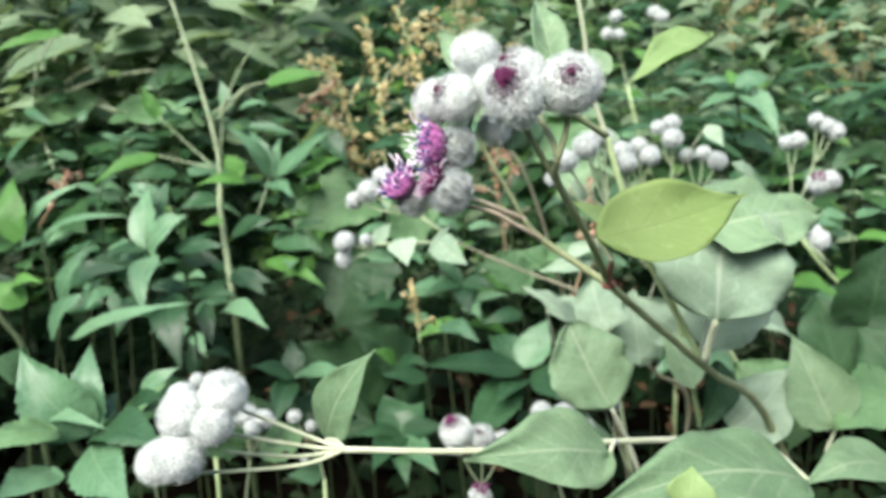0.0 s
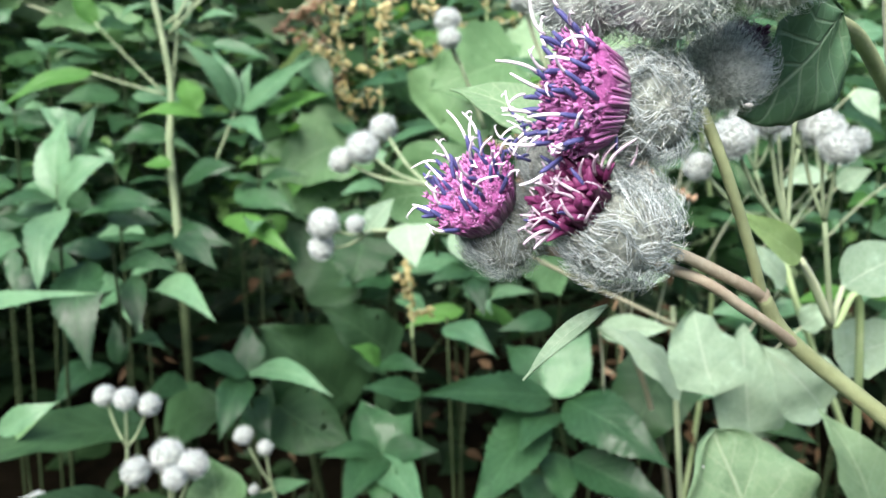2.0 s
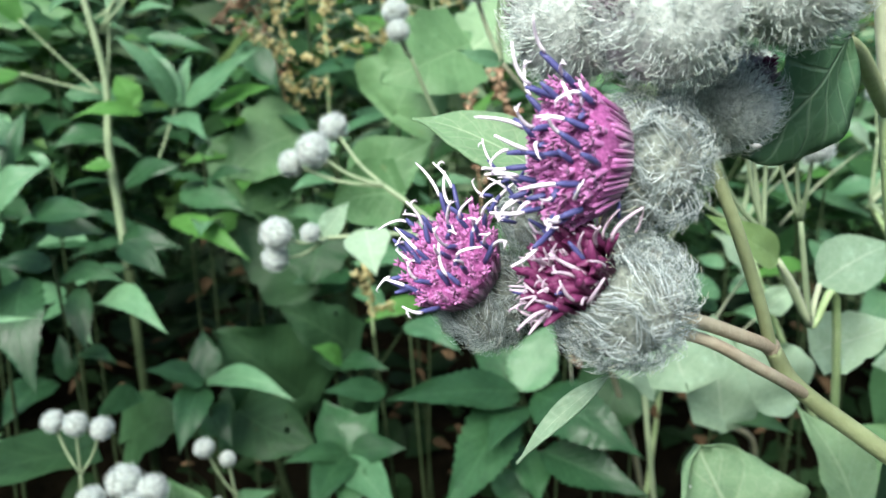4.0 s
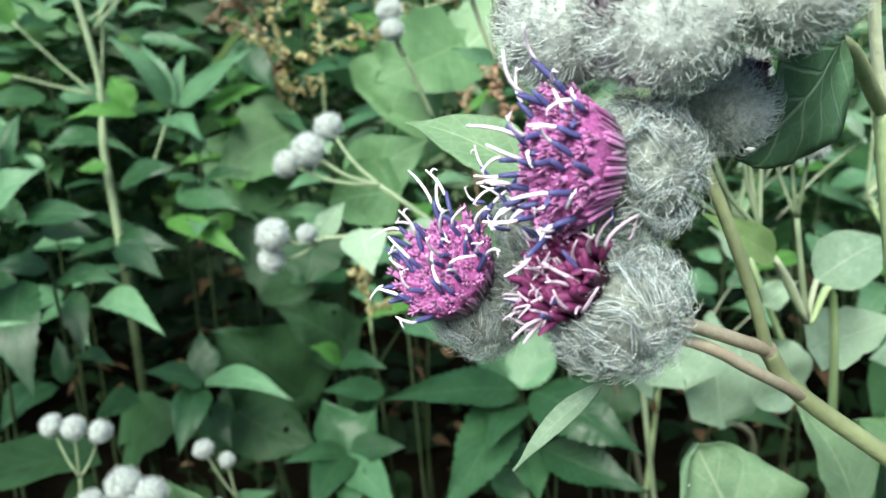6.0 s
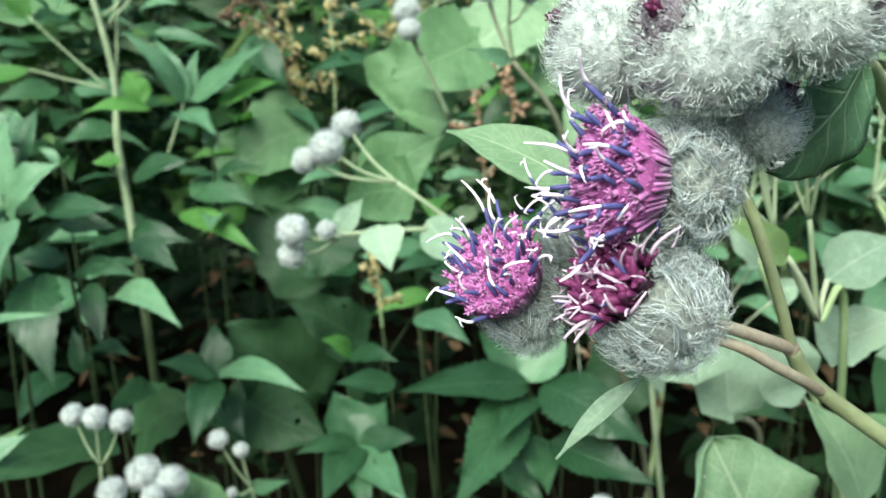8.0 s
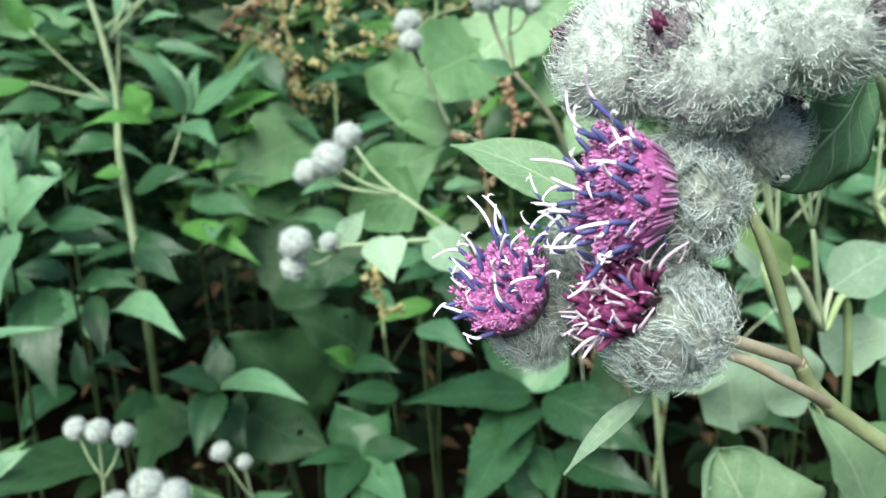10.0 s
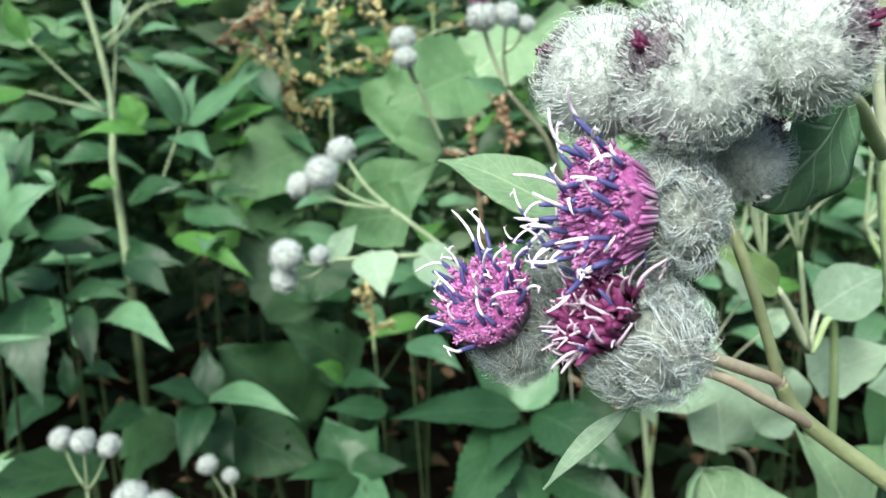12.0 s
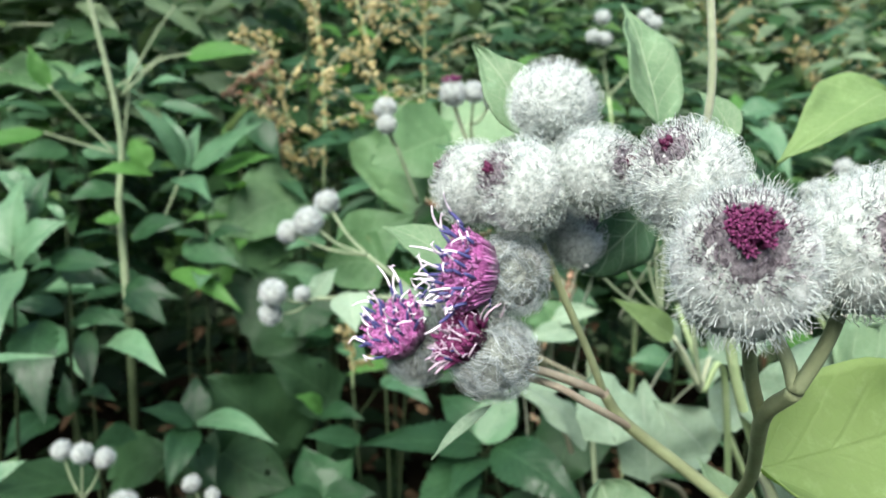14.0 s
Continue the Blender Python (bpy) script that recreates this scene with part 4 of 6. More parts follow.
mid_burdock = thing("burdock", (-0.10, 0.69, 0.0), "slender burdock with two small round buds", "burdock", "burdocks behind")
stem(mid_burdock, ((-0.10, 0.69, 0.0), (-0.11, 0.685, 0.45), (-0.1070, 0.6720, 0.6882)), 0.0030, 0.0015, STEM, "main_stem")
bunch(mid_burdock, [((-0.1271, 0.6680, 0.7439), 0.9), ((-0.1150, 0.6720, 0.7342), 0.75), ((-0.1216, 0.6680, 0.7076), 0.5)], (-0.1105, 0.6720, 0.7079), (-0.1070, 0.6720, 0.6882), 0.0072)
leaf(mid_burdock, (-0.1105, 0.6720, 0.7079), (-0.0825, 0.6500, 0.7250), 0.0097, HERB_PALE, face=FRONT)
leaf(mid_burdock, (-0.1087, 0.6800, 0.6917), (-0.1348, 0.6600, 0.6977), 0.0199, HERB_PALE, face=FRONT)

right_burdock = thing("burdock", (0.20, 0.56, 0.0), "burdock with a crowded bunch of pale woolly heads", "burdock", "burdocks behind")
RJ = (0.1030, 0.4350, 0.8966)
stem(right_burdock, ((0.20, 0.56, 0.0), (0.19, 0.54, 0.55), (0.1213, 0.4500, 0.8751), RJ), 0.0020, 0.0009, STEM, "main_stem")
bunch(right_burdock, [((0.0642, 0.4200, 0.9492), 1.0), ((0.0741, 0.4240, 0.9554), 1.1), ((0.0842, 0.4320, 0.9592), 0.7), ((0.0812, 0.4380, 0.9601), 0.6), ((0.0595, 0.4300, 0.9409), 0.7)], (0.0853, 0.4300, 0.9243), RJ, 0.0062)
bunch(right_burdock, [((0.0912, 0.4300, 0.9518), 1.0), ((0.0931, 0.4240, 0.9474), 0.9), ((0.0870, 0.4360, 0.9539), 0.6)], (0.0958, 0.4320, 0.9268), RJ, 0.0058)
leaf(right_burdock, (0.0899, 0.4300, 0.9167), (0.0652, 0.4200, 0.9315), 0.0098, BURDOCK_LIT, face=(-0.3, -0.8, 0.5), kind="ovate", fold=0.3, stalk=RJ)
leaf(right_burdock, (0.1073, 0.4400, 0.9069), (0.1336, 0.4500, 0.9155), 0.0177, BURDOCK_PALE, face=(0, -0.7, 0.75), kind="ovate", stalk=RJ)
leaf(right_burdock, (0.1217, 0.4600, 0.8795), (0.1390, 0.4500, 0.8909), 0.0194, BURDOCK_PALE, face=(0, -0.7, 0.75), kind="cordate")
leaf(right_burdock, (0.0794, 0.5000, 0.8558), (0.0462, 0.4800, 0.8796), 0.0194, BURDOCK_PALE, face=(-0.1, -0.6, 0.8), kind="cordate", fold=-0.2, wave=0.10)
leaf(right_burdock, (0.0940, 0.5000, 0.8529), (0.0910, 0.5200, 0.8759), 0.0284, BURDOCK_PALE, face=FRONT, kind="cordate", wave=0.12)
leaf(right_burdock, (0.1179, 0.5200, 0.8276), (0.1187, 0.5400, 0.8639), 0.0302, BURDOCK_PALE, face=FRONT, kind="cordate", wave=0.11)
leaf(right_burdock, (0.1379, 0.5000, 0.8440), (0.1110, 0.5000, 0.8685), 0.0275, BURDOCK_PALE, face=FRONT, kind="ovate", wave=0.12)
leaf(right_burdock, (0.1222, 0.5500, 0.8123), (0.1375, 0.5000, 0.8297), 0.0209, BURDOCK_MID, face=(0, -0.5, 0.85), kind="ovate")
leaf(right_burdock, (0.1275, 0.4400, 0.8329), (0.1154, 0.4600, 0.8612), 0.0211, BURDOCK, face=(0.3, -0.85, 0.45), kind="ovate", fold=0.3)
leaf(right_burdock, (0.1476, 0.4600, 0.8402), (0.1307, 0.4400, 0.8104), 0.0246, BURDOCK_DARK, face=(0.5, -0.85, 0.2), kind="ovate", fold=0.25)
leaf(right_burdock, (0.2078, 0.4600, 0.8015), (0.1875, 0.4700, 0.8515), 0.0360, BURDOCK, face=(-0.2, -0.9, 0.4), kind="ovate", fold=0.35, stalk=(0.2028, 0.4600, 0.7892))
leaf(right_burdock, (0.1520, 0.4600, 0.8020), (0.1880, 0.4700, 0.8330), 0.0380, BURDOCK_PALE, face=FRONT, kind="ovate", wave=0.12, fold=0.2, rows=20, cols=10, stalk=(0.1470, 0.4650, 0.7900))
leaf(right_burdock, (0.2271, 0.5500, 0.8187), (0.1778, 0.5200, 0.8494), 0.0304, BURDOCK_PALE, face=(0, -0.5, 0.85), kind="ovate", wave=0.12)
leaf(right_burdock, (0.2070, 0.5000, 0.7896), (0.1747, 0.5200, 0.8219), 0.0582, BURDOCK_MID, face=FRONT, kind="cordate", wave=0.11)
leaf(right_burdock, (0.2642, 0.5000, 0.8045), (0.2032, 0.4500, 0.8054), 0.0453, BURDOCK_MID, face=(0, -0.6, 0.8), kind="cordate", rows=20)
leaf(right_burdock, (0.2189, 0.4200, 0.7967), (0.1570, 0.3800, 0.8086), 0.0270, BURDOCK, face=(0, -0.6, 0.8), kind="ovate", rows=20)
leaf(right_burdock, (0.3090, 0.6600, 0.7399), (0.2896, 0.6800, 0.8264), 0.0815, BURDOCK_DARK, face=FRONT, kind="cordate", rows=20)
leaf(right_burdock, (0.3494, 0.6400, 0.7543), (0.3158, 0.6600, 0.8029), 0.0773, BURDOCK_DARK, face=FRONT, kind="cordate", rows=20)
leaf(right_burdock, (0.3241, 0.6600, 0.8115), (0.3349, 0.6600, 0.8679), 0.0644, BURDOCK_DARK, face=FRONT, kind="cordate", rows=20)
bunch(right_burdock, [((0.0549, 0.4750, 0.8113), 0.95), ((0.0671, 0.4700, 0.8110), 1.05), ((0.0781, 0.4750, 0.8013), 0.9)], (0.0610, 0.4800, 0.7794), (0.0701, 0.5000, 0.7422), 0.0066)
flower_head(right_burdock, (0.0196, 0.4000, 0.7988), (0.1, -0.3, 0.9), 0.0058, "open", near=False)
stem(right_burdock, ((0.0241, 0.4100, 0.7706), (0.0195, 0.4010, 0.7964)), 0.0007, 0.0006, STEM_PALE, "pedicel")
bunch(right_burdock, [((0.0084, 0.4700, 0.7965), 1.0), ((0.0213, 0.4650, 0.8015), 1.15), ((0.0335, 0.4700, 0.7968), 0.95)], (0.0211, 0.4800, 0.7667), (0.0372, 0.5000, 0.7317), 0.0070)
bunch(right_burdock, [((0.0774, 0.4050, 0.8400), 1.0), ((0.0830, 0.4100, 0.8360), 0.6)], (0.0824, 0.4100, 0.8239), (0.0922, 0.4200, 0.7984), 0.0046)

pale_burdock = thing("burdock", (0.17, 0.66, 0.0), "leafy burdock with small pale felted leaves", "burdock", "burdocks behind")
CROOK = (0.1150, 0.6300, 0.8450)
stem(pale_burdock, ((0.17, 0.66, 0.0), (0.16, 0.65, 0.5), CROOK), 0.0028, 0.0014, STEM_GREY, "main_stem")
for base, tip, width, mat in (
    ((0.127, 0.62, 0.956), (0.097, 0.61, 0.961), 0.0131, BURDOCK_PALE),
    ((0.103, 0.58, 0.953), (0.085, 0.57, 0.946), 0.0096, BURDOCK_LIT),
    ((0.086, 0.6, 0.878), (0.11, 0.59, 0.885), 0.0119, BURDOCK_PALE),
    ((0.091, 0.63, 0.862), (0.051, 0.62, 0.879), 0.0255, BURDOCK_MID),
    ((0.143, 0.56, 0.877), (0.12, 0.55, 0.897), 0.0148, BURDOCK_PALE),
    ((0.173, 0.6, 0.922), (0.147, 0.59, 0.915), 0.0119, BURDOCK_PALE),
    ((0.182, 0.6, 0.962), (0.19, 0.59, 0.947), 0.0119, BURDOCK_PALE),
    ((0.103, 0.62, 0.913), (0.088, 0.61, 0.93), 0.014, BURDOCK_PALE),
    ((0.103, 0.6, 0.873), (0.065, 0.59, 0.868), 0.0149, BURDOCK_PALE),
    ((0.071, 0.6, 0.84), (0.105, 0.59, 0.846), 0.0149, BURDOCK_PALE),
    ((0.124, 0.66, 0.896), (0.096, 0.65, 0.901), 0.0143, BURDOCK_MID),
    ((0.189, 0.62, 0.913), (0.201, 0.61, 0.924), 0.0131, BURDOCK_PALE),
    ((0.213, 0.6, 0.926), (0.193, 0.59, 0.937), 0.0134, BURDOCK_PALE),
    ((0.171, 0.6, 0.845), (0.183, 0.59, 0.86), 0.0143, BURDOCK_PALE),
    ((0.123, 0.64, 0.918), (0.109, 0.63, 0.937), 0.0124, BURDOCK),
    ((0.153, 0.64, 0.906), (0.139, 0.63, 0.923), 0.0117, BURDOCK),
):
    leaf(pale_burdock, base, tip, width, mat, kind="ovate", face=(rnd.uniform(-0.25, 0.25), -0.75, 0.6), wave=0.10, rows=18, cols=10, fold=0.18, stalk=(0.75 * base[0] + 0.25 * CROOK[0], base[1] + 0.03, base[2] - 0.045), stalk_r=0.0005)

back_burdock = thing("burdock", (0.17, 0.70, 0.0), "tall burdock behind with a purple opening head", "burdock", "burdocks behind")
PJ = (0.0352, 0.5800, 0.9655)
stem(back_burdock, ((0.17, 0.70, 0.0), (0.15, 0.68, 0.62), (0.085, 0.62, 0.85), (0.0586, 0.5850, 0.9337), PJ), 0.0022, 0.0010, STEM_RED, "main_stem")
bunch(back_burdock, [((0.0331, 0.5720, 0.9967), 0.85), ((0.0421, 0.5750, 0.9928), 0.6)], (0.0329, 0.5760, 0.9807), PJ, 0.0072)
flower_head(back_burdock, (0.0229, 0.5700, 0.9957), (-0.1, -0.1, 1.0), 0.0075, "open", near=False)
stem(back_burdock, (PJ, (0.0278, 0.5760, 0.9807), (0.0229, 0.5700, 0.9928)), 0.0011, 0.0010, STEM_PALE, "pedicel")
leaf(back_burdock, PJ, (0.0146, 0.5700, 0.9706), 0.0076, HERB_PALE, face=FRONT)
bunch(back_burdock, [((-0.0099, 0.6000, 0.9874), 0.95), ((-0.0088, 0.5950, 0.9790), 0.85)], (-0.0030, 0.6000, 0.9677), (0.0097, 0.6100, 0.9376), 0.0068)

far_burdock = thing("burdock", (0.40, 0.75, 0.0), "burdock farther back with several small pale bunches", "burdock", "burdocks behind")
stem(far_burdock, ((0.40, 0.75, 0.0), (0.30, 0.70, 0.6), (0.1547, 0.6000, 0.8873)), 0.0036, 0.0015, STEM, "main_stem")
for spots, joint, Y, state in (
    (((0.1493, 0.6000, 0.9622), (0.1593, 0.6050, 0.9645), (0.1575, 0.5950, 0.9544)), (0.1587, 0.6000, 0.9334), 0.6, "bud"),
    (((0.1226, 0.5800, 0.9487), (0.1328, 0.5850, 0.9507), (0.1390, 0.5800, 0.9443)), (0.1355, 0.5900, 0.9236), 0.6, "bud"),
    (((0.1736, 0.6200, 0.9418), (0.1883, 0.6300, 0.9421), (0.1952, 0.6200, 0.9369)), (0.1815, 0.6200, 0.9157), 0.6, "bud"),
):
    bunch(far_burdock, [(p, 0.8 + 0.15 * i) for i, p in enumerate(spots)], joint, (0.1547, 0.6000, 0.8873), 0.0070, state)
edge_burdock = thing("burdock", (0.62, 0.85, 0.0), "burdock at the edge with pale and purple heads", "burdock", "burdocks behind")
stem(edge_burdock, ((0.62, 0.85, 0.0), (0.50, 0.80, 0.6), (0.2790, 0.7000, 0.8785)), 0.0036, 0.0015, STEM, "main_stem")
for spots, joint in (
    (((0.2973, 0.7000, 0.9622), (0.3049, 0.7000, 0.9575), (0.3121, 0.7000, 0.9527)), (0.2959, 0.7000, 0.9276)),
    (((0.2743, 0.7000, 0.9455), (0.2872, 0.7100, 0.9467)), (0.2783, 0.7000, 0.9194)),
    (((0.2627, 0.6200, 0.8843), (0.2631, 0.6100, 0.8796)), (0.2841, 0.6400, 0.8559)),
):
    bunch(edge_burdock, [(p, 0.85 + 0.1 * i) for i, p in enumerate(spots)], joint, (0.2790, 0.7000, 0.8785), 0.0080)
flower_head(edge_burdock, (0.2911, 0.6800, 0.9133), (-0.2, -0.6, 0.8), 0.0095, "open", near=False)
flower_head(edge_burdock, (0.3050, 0.6900, 0.9152), (0.3, -0.5, 0.8), 0.0085, "bud", near=False)
stem(edge_burdock, ((0.2790, 0.7000, 0.8785), (0.2943, 0.6850, 0.9085)), 0.0014, 0.0012, STEM_PALE, "pedicel")
top_burdock = thing("burdock", (0.25, 1.10, 0.0), "distant burdock with small pale heads", "burdock", "burdocks behind")
stem(top_burdock, ((0.25, 1.10, 0.0), (0.27, 1.02, 0.7), (0.1994, 0.9500, 1.0087)), 0.0036, 0.0014, STEM, "main_stem")
bunch(top_burdock, [((0.1751, 0.9300, 1.0617), 0.9), ((0.1889, 0.9400, 1.0610), 0.9), ((0.1881, 0.9500, 1.0813), 1.0)], (0.1936, 0.9500, 1.0332), (0.1994, 0.9500, 1.0087), 0.0085)
bunch(top_burdock, [((0.2294, 0.9500, 1.0841), 1.0), ((0.2354, 0.9400, 1.0777), 0.9)], (0.2304, 0.9500, 1.0435), (0.1994, 0.9500, 1.0087), 0.0085)


# ---- herbs with opposite leaves ----
def herb(label, root, top, leaves, material=HERB, r=0.0022, via=None, teeth=11, stem_material=STEM_DARK, width_scale=1.0, start=None):
    """A leafy herb; leaves: pairs of base and tip, a width and, if it differs, a material."""
    plant = thing("herb", root, label, "herb", "herbs")
    stem(plant, (*(() if start else (root,)), *(via or ()), top), r, r * 0.45, stem_material, "stem")
    # The lower stalk is coloured dark to stand for the shade round it.
    if start:
        stem(plant, (root, start), r, r, STEM_DARK, "lower_stem")
    for base, tip, width, *other in leaves:
        leaf(plant, base, tip, width * width_scale, other[0] if other else material, kind="ovate", teeth=teeth, face=(0.1 * rnd.uniform(-1, 1), -0.65, 0.75),
             roll=rnd.uniform(-12, 12), fold=rnd.uniform(0.02, 0.22), droop=rnd.uniform(0.02, 0.16), curl=rnd.uniform(0.0, 0.08), wave=0.06, rows=4 * teeth if teeth else 22)
    return plant


def leafy(root, top, nodes, size, slim, material, other, label, teeth=14, gap=0.030):
    """A herb with crossed pairs of leaves down its stem and a whorl at its tip."""
    root, top = V(root), V(top)
    plant = thing("herb", tuple(root), label, "herb", "herbs")
    mid = 0.5 * (root + top) + V((rnd.uniform(-0.03, 0.03), rnd.uniform(-0.02, 0.02), 0))
    line = smooth_line((root, mid, top), 24)
    part("stem", make_mesh("stem", *tube_data(line, (0.0018, 0.0014, 0.0008), 6)), STEM_DARK, plant)
    turn, down = rnd.uniform(0, 3.1), 0.0
    for k in range(nodes):
        p = min(line, key=lambda q: abs(q[2] - (top[2] - down)))
        grow = min(1.0, 0.45 + 0.22 * k)
        for side in (0, math.pi):
            a = turn + side + rnd.uniform(-0.25, 0.25)
            rise = (0.75 if k == 0 else 0.25) - 0.10 * k + rnd.uniform(-0.25, 0.15)
            d = unit(V((math.cos(a), math.sin(a) * 0.8 - 0.15, rise)))
            L = size * grow * rnd.uniform(0.8, 1.2)
            leaf(plant, p + d * L * 0.10, p + d * L * 1.10, L * slim * rnd.uniform(0.85, 1.15), other if rnd.random() < 0.35 else material, kind="ovate", teeth=teeth,
                 face=(rnd.uniform(-0.3, 0.3), -0.5, 0.85), roll=rnd.uniform(-15, 15), fold=rnd.uniform(0.04, 0.26), droop=rnd.uniform(0.04, 0.18), curl=0.08, wave=0.06, rows=3 * teeth, cols=6)
        turn += math.pi / 2 + rnd.uniform(-0.2, 0.2)
        down += gap * rnd.uniform(0.6, 1.2)
    return plant

W = (-0.2465, 0.7000, 0.8797)
herb("leafy herb with pointed dark green opposite leaves", (-0.27, 0.74, 0.0), (-0.2459, 0.7000, 0.8895), [
    (W, (-0.2726, 0.6700, 0.8801), 0.0163), (W, (-0.2536, 0.7300, 0.9324), 0.0281, HERB_PALE), (W, (-0.2057, 0.6900, 0.9088), 0.0328, HERB_PALE),
    ((-0.2384, 0.6900, 0.8761), (-0.2278, 0.6300, 0.8441), 0.0234, HERB_PALE), ((-0.2548, 0.6900, 0.8709), (-0.2706, 0.6400, 0.8590), 0.0201),
    ((-0.2228, 0.7000, 0.8823), (-0.1758, 0.6800, 0.8852), 0.0201), ((-0.2439, 0.7400, 0.9154), (-0.2752, 0.7400, 0.9351), 0.0191, HERB_PALE),
    ((-0.2519, 0.7300, 0.8970), (-0.2413, 0.7500, 0.9359), 0.0229), ((-0.2887, 0.7200, 0.8419), (-0.2791, 0.7000, 0.8181), 0.0127),
    ((-0.2245, 0.7200, 0.8689), (-0.1861, 0.7100, 0.8662), 0.0180), ((-0.2764, 0.7400, 0.8281), (-0.2915, 0.7200, 0.8025), 0.0187),
], via=((-0.27, 0.73, 0.4),))
W = (-0.2248, 0.7000, 0.8445)
herb("herb with large drooping pointed leaves", (-0.20, 0.75, 0.0), (-0.2235, 0.7200, 0.8499), [
    ((-0.2229, 0.6800, 0.8463), (-0.1991, 0.6250, 0.8005), 0.0305), ((-0.2061, 0.7100, 0.8316), (-0.1932, 0.6800, 0.7999), 0.0162),
    ((-0.1945, 0.7100, 0.8216), (-0.1399, 0.6600, 0.8188), 0.0214, HERB_PALE), ((-0.2143, 0.7200, 0.7841), (-0.1841, 0.7000, 0.7862), 0.0130),
    ((-0.2204, 0.7200, 0.8346), (-0.1738, 0.7000, 0.8369), 0.0173), ((-0.2465, 0.7500, 0.7552), (-0.2584, 0.7000, 0.7467), 0.0299),
    ((-0.2201, 0.7600, 0.7305), (-0.1772, 0.7200, 0.7520), 0.0267), ((-0.1884, 0.7400, 0.8512), (-0.1557, 0.7200, 0.8349), 0.0206),
    ((-0.2281, 0.7300, 0.8399), (-0.2618, 0.7200, 0.8447), 0.0194), ((-0.2236, 0.7200, 0.7667), (-0.2302, 0.7300, 0.7958), 0.0147),
], via=((-0.21, 0.74, 0.5),))
# the tall stalk
S = (-0.2378, 0.8700, 0.9396)
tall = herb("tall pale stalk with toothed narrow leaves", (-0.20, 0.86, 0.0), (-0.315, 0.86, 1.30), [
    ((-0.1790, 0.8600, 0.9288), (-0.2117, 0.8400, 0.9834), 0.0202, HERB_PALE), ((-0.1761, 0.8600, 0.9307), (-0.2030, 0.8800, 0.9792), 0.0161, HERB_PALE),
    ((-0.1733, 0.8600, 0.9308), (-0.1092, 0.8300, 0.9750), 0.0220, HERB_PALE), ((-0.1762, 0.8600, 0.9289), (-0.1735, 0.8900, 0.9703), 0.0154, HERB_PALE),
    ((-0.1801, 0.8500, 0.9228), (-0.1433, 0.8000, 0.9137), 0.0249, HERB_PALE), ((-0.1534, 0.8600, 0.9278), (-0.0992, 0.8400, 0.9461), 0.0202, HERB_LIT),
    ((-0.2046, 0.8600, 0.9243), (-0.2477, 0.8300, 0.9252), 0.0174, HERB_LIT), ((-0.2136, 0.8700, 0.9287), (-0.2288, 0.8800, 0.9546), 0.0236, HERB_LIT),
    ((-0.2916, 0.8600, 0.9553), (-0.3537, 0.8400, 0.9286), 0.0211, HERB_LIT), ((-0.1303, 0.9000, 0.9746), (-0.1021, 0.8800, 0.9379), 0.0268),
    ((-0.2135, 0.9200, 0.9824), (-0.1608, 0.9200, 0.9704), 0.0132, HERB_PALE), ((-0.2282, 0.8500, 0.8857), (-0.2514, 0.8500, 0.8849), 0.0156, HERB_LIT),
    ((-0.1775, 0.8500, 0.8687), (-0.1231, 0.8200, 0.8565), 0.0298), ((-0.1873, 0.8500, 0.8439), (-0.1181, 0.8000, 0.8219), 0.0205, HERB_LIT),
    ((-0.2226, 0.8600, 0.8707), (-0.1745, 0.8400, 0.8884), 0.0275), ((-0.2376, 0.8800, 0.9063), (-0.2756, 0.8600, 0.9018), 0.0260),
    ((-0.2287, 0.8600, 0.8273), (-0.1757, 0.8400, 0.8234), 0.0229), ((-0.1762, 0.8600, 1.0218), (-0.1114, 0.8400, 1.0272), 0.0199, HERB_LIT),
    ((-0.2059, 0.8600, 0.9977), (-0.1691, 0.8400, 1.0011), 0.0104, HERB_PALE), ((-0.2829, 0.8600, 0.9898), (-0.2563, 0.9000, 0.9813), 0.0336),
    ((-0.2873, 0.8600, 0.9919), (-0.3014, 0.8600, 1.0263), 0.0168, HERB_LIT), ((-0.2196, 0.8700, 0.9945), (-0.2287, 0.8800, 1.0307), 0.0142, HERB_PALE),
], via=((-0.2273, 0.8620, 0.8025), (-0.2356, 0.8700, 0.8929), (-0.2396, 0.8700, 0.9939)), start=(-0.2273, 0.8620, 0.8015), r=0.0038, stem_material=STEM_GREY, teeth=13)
for a, b, c in ((S, (-0.2630, 0.8650, 0.9661), (-0.2872, 0.8600, 0.9941)), (S, (-0.2684, 0.8650, 0.9479), (-0.2916, 0.8600, 0.9553)), ((-0.2359, 0.8700, 0.9940), (-0.2169, 0.8700, 1.0079), (-0.1982, 0.8700, 1.0216)),
                ((-0.2355, 0.8700, 0.8690), (-0.2323, 0.8700, 0.9351), (-0.2271, 0.8800, 1.0084)), ((-0.2012, 0.8600, 0.8761), (-0.1888, 0.8600, 0.9046), (-0.1789, 0.8600, 0.9297)),
                ((-0.2321, 0.8700, 0.9876), (-0.2003, 0.8650, 1.0164), (-0.1716, 0.8600, 1.0243)), ((-0.2321, 0.8700, 0.9876), (-0.2046, 0.8650, 1.0342), (-0.1848, 0.8600, 1.0614))):
    stem(tall, (a, b, c), 0.0012, 0.0008, STEM_GREY, "side_stem", sides=6, steps=5)

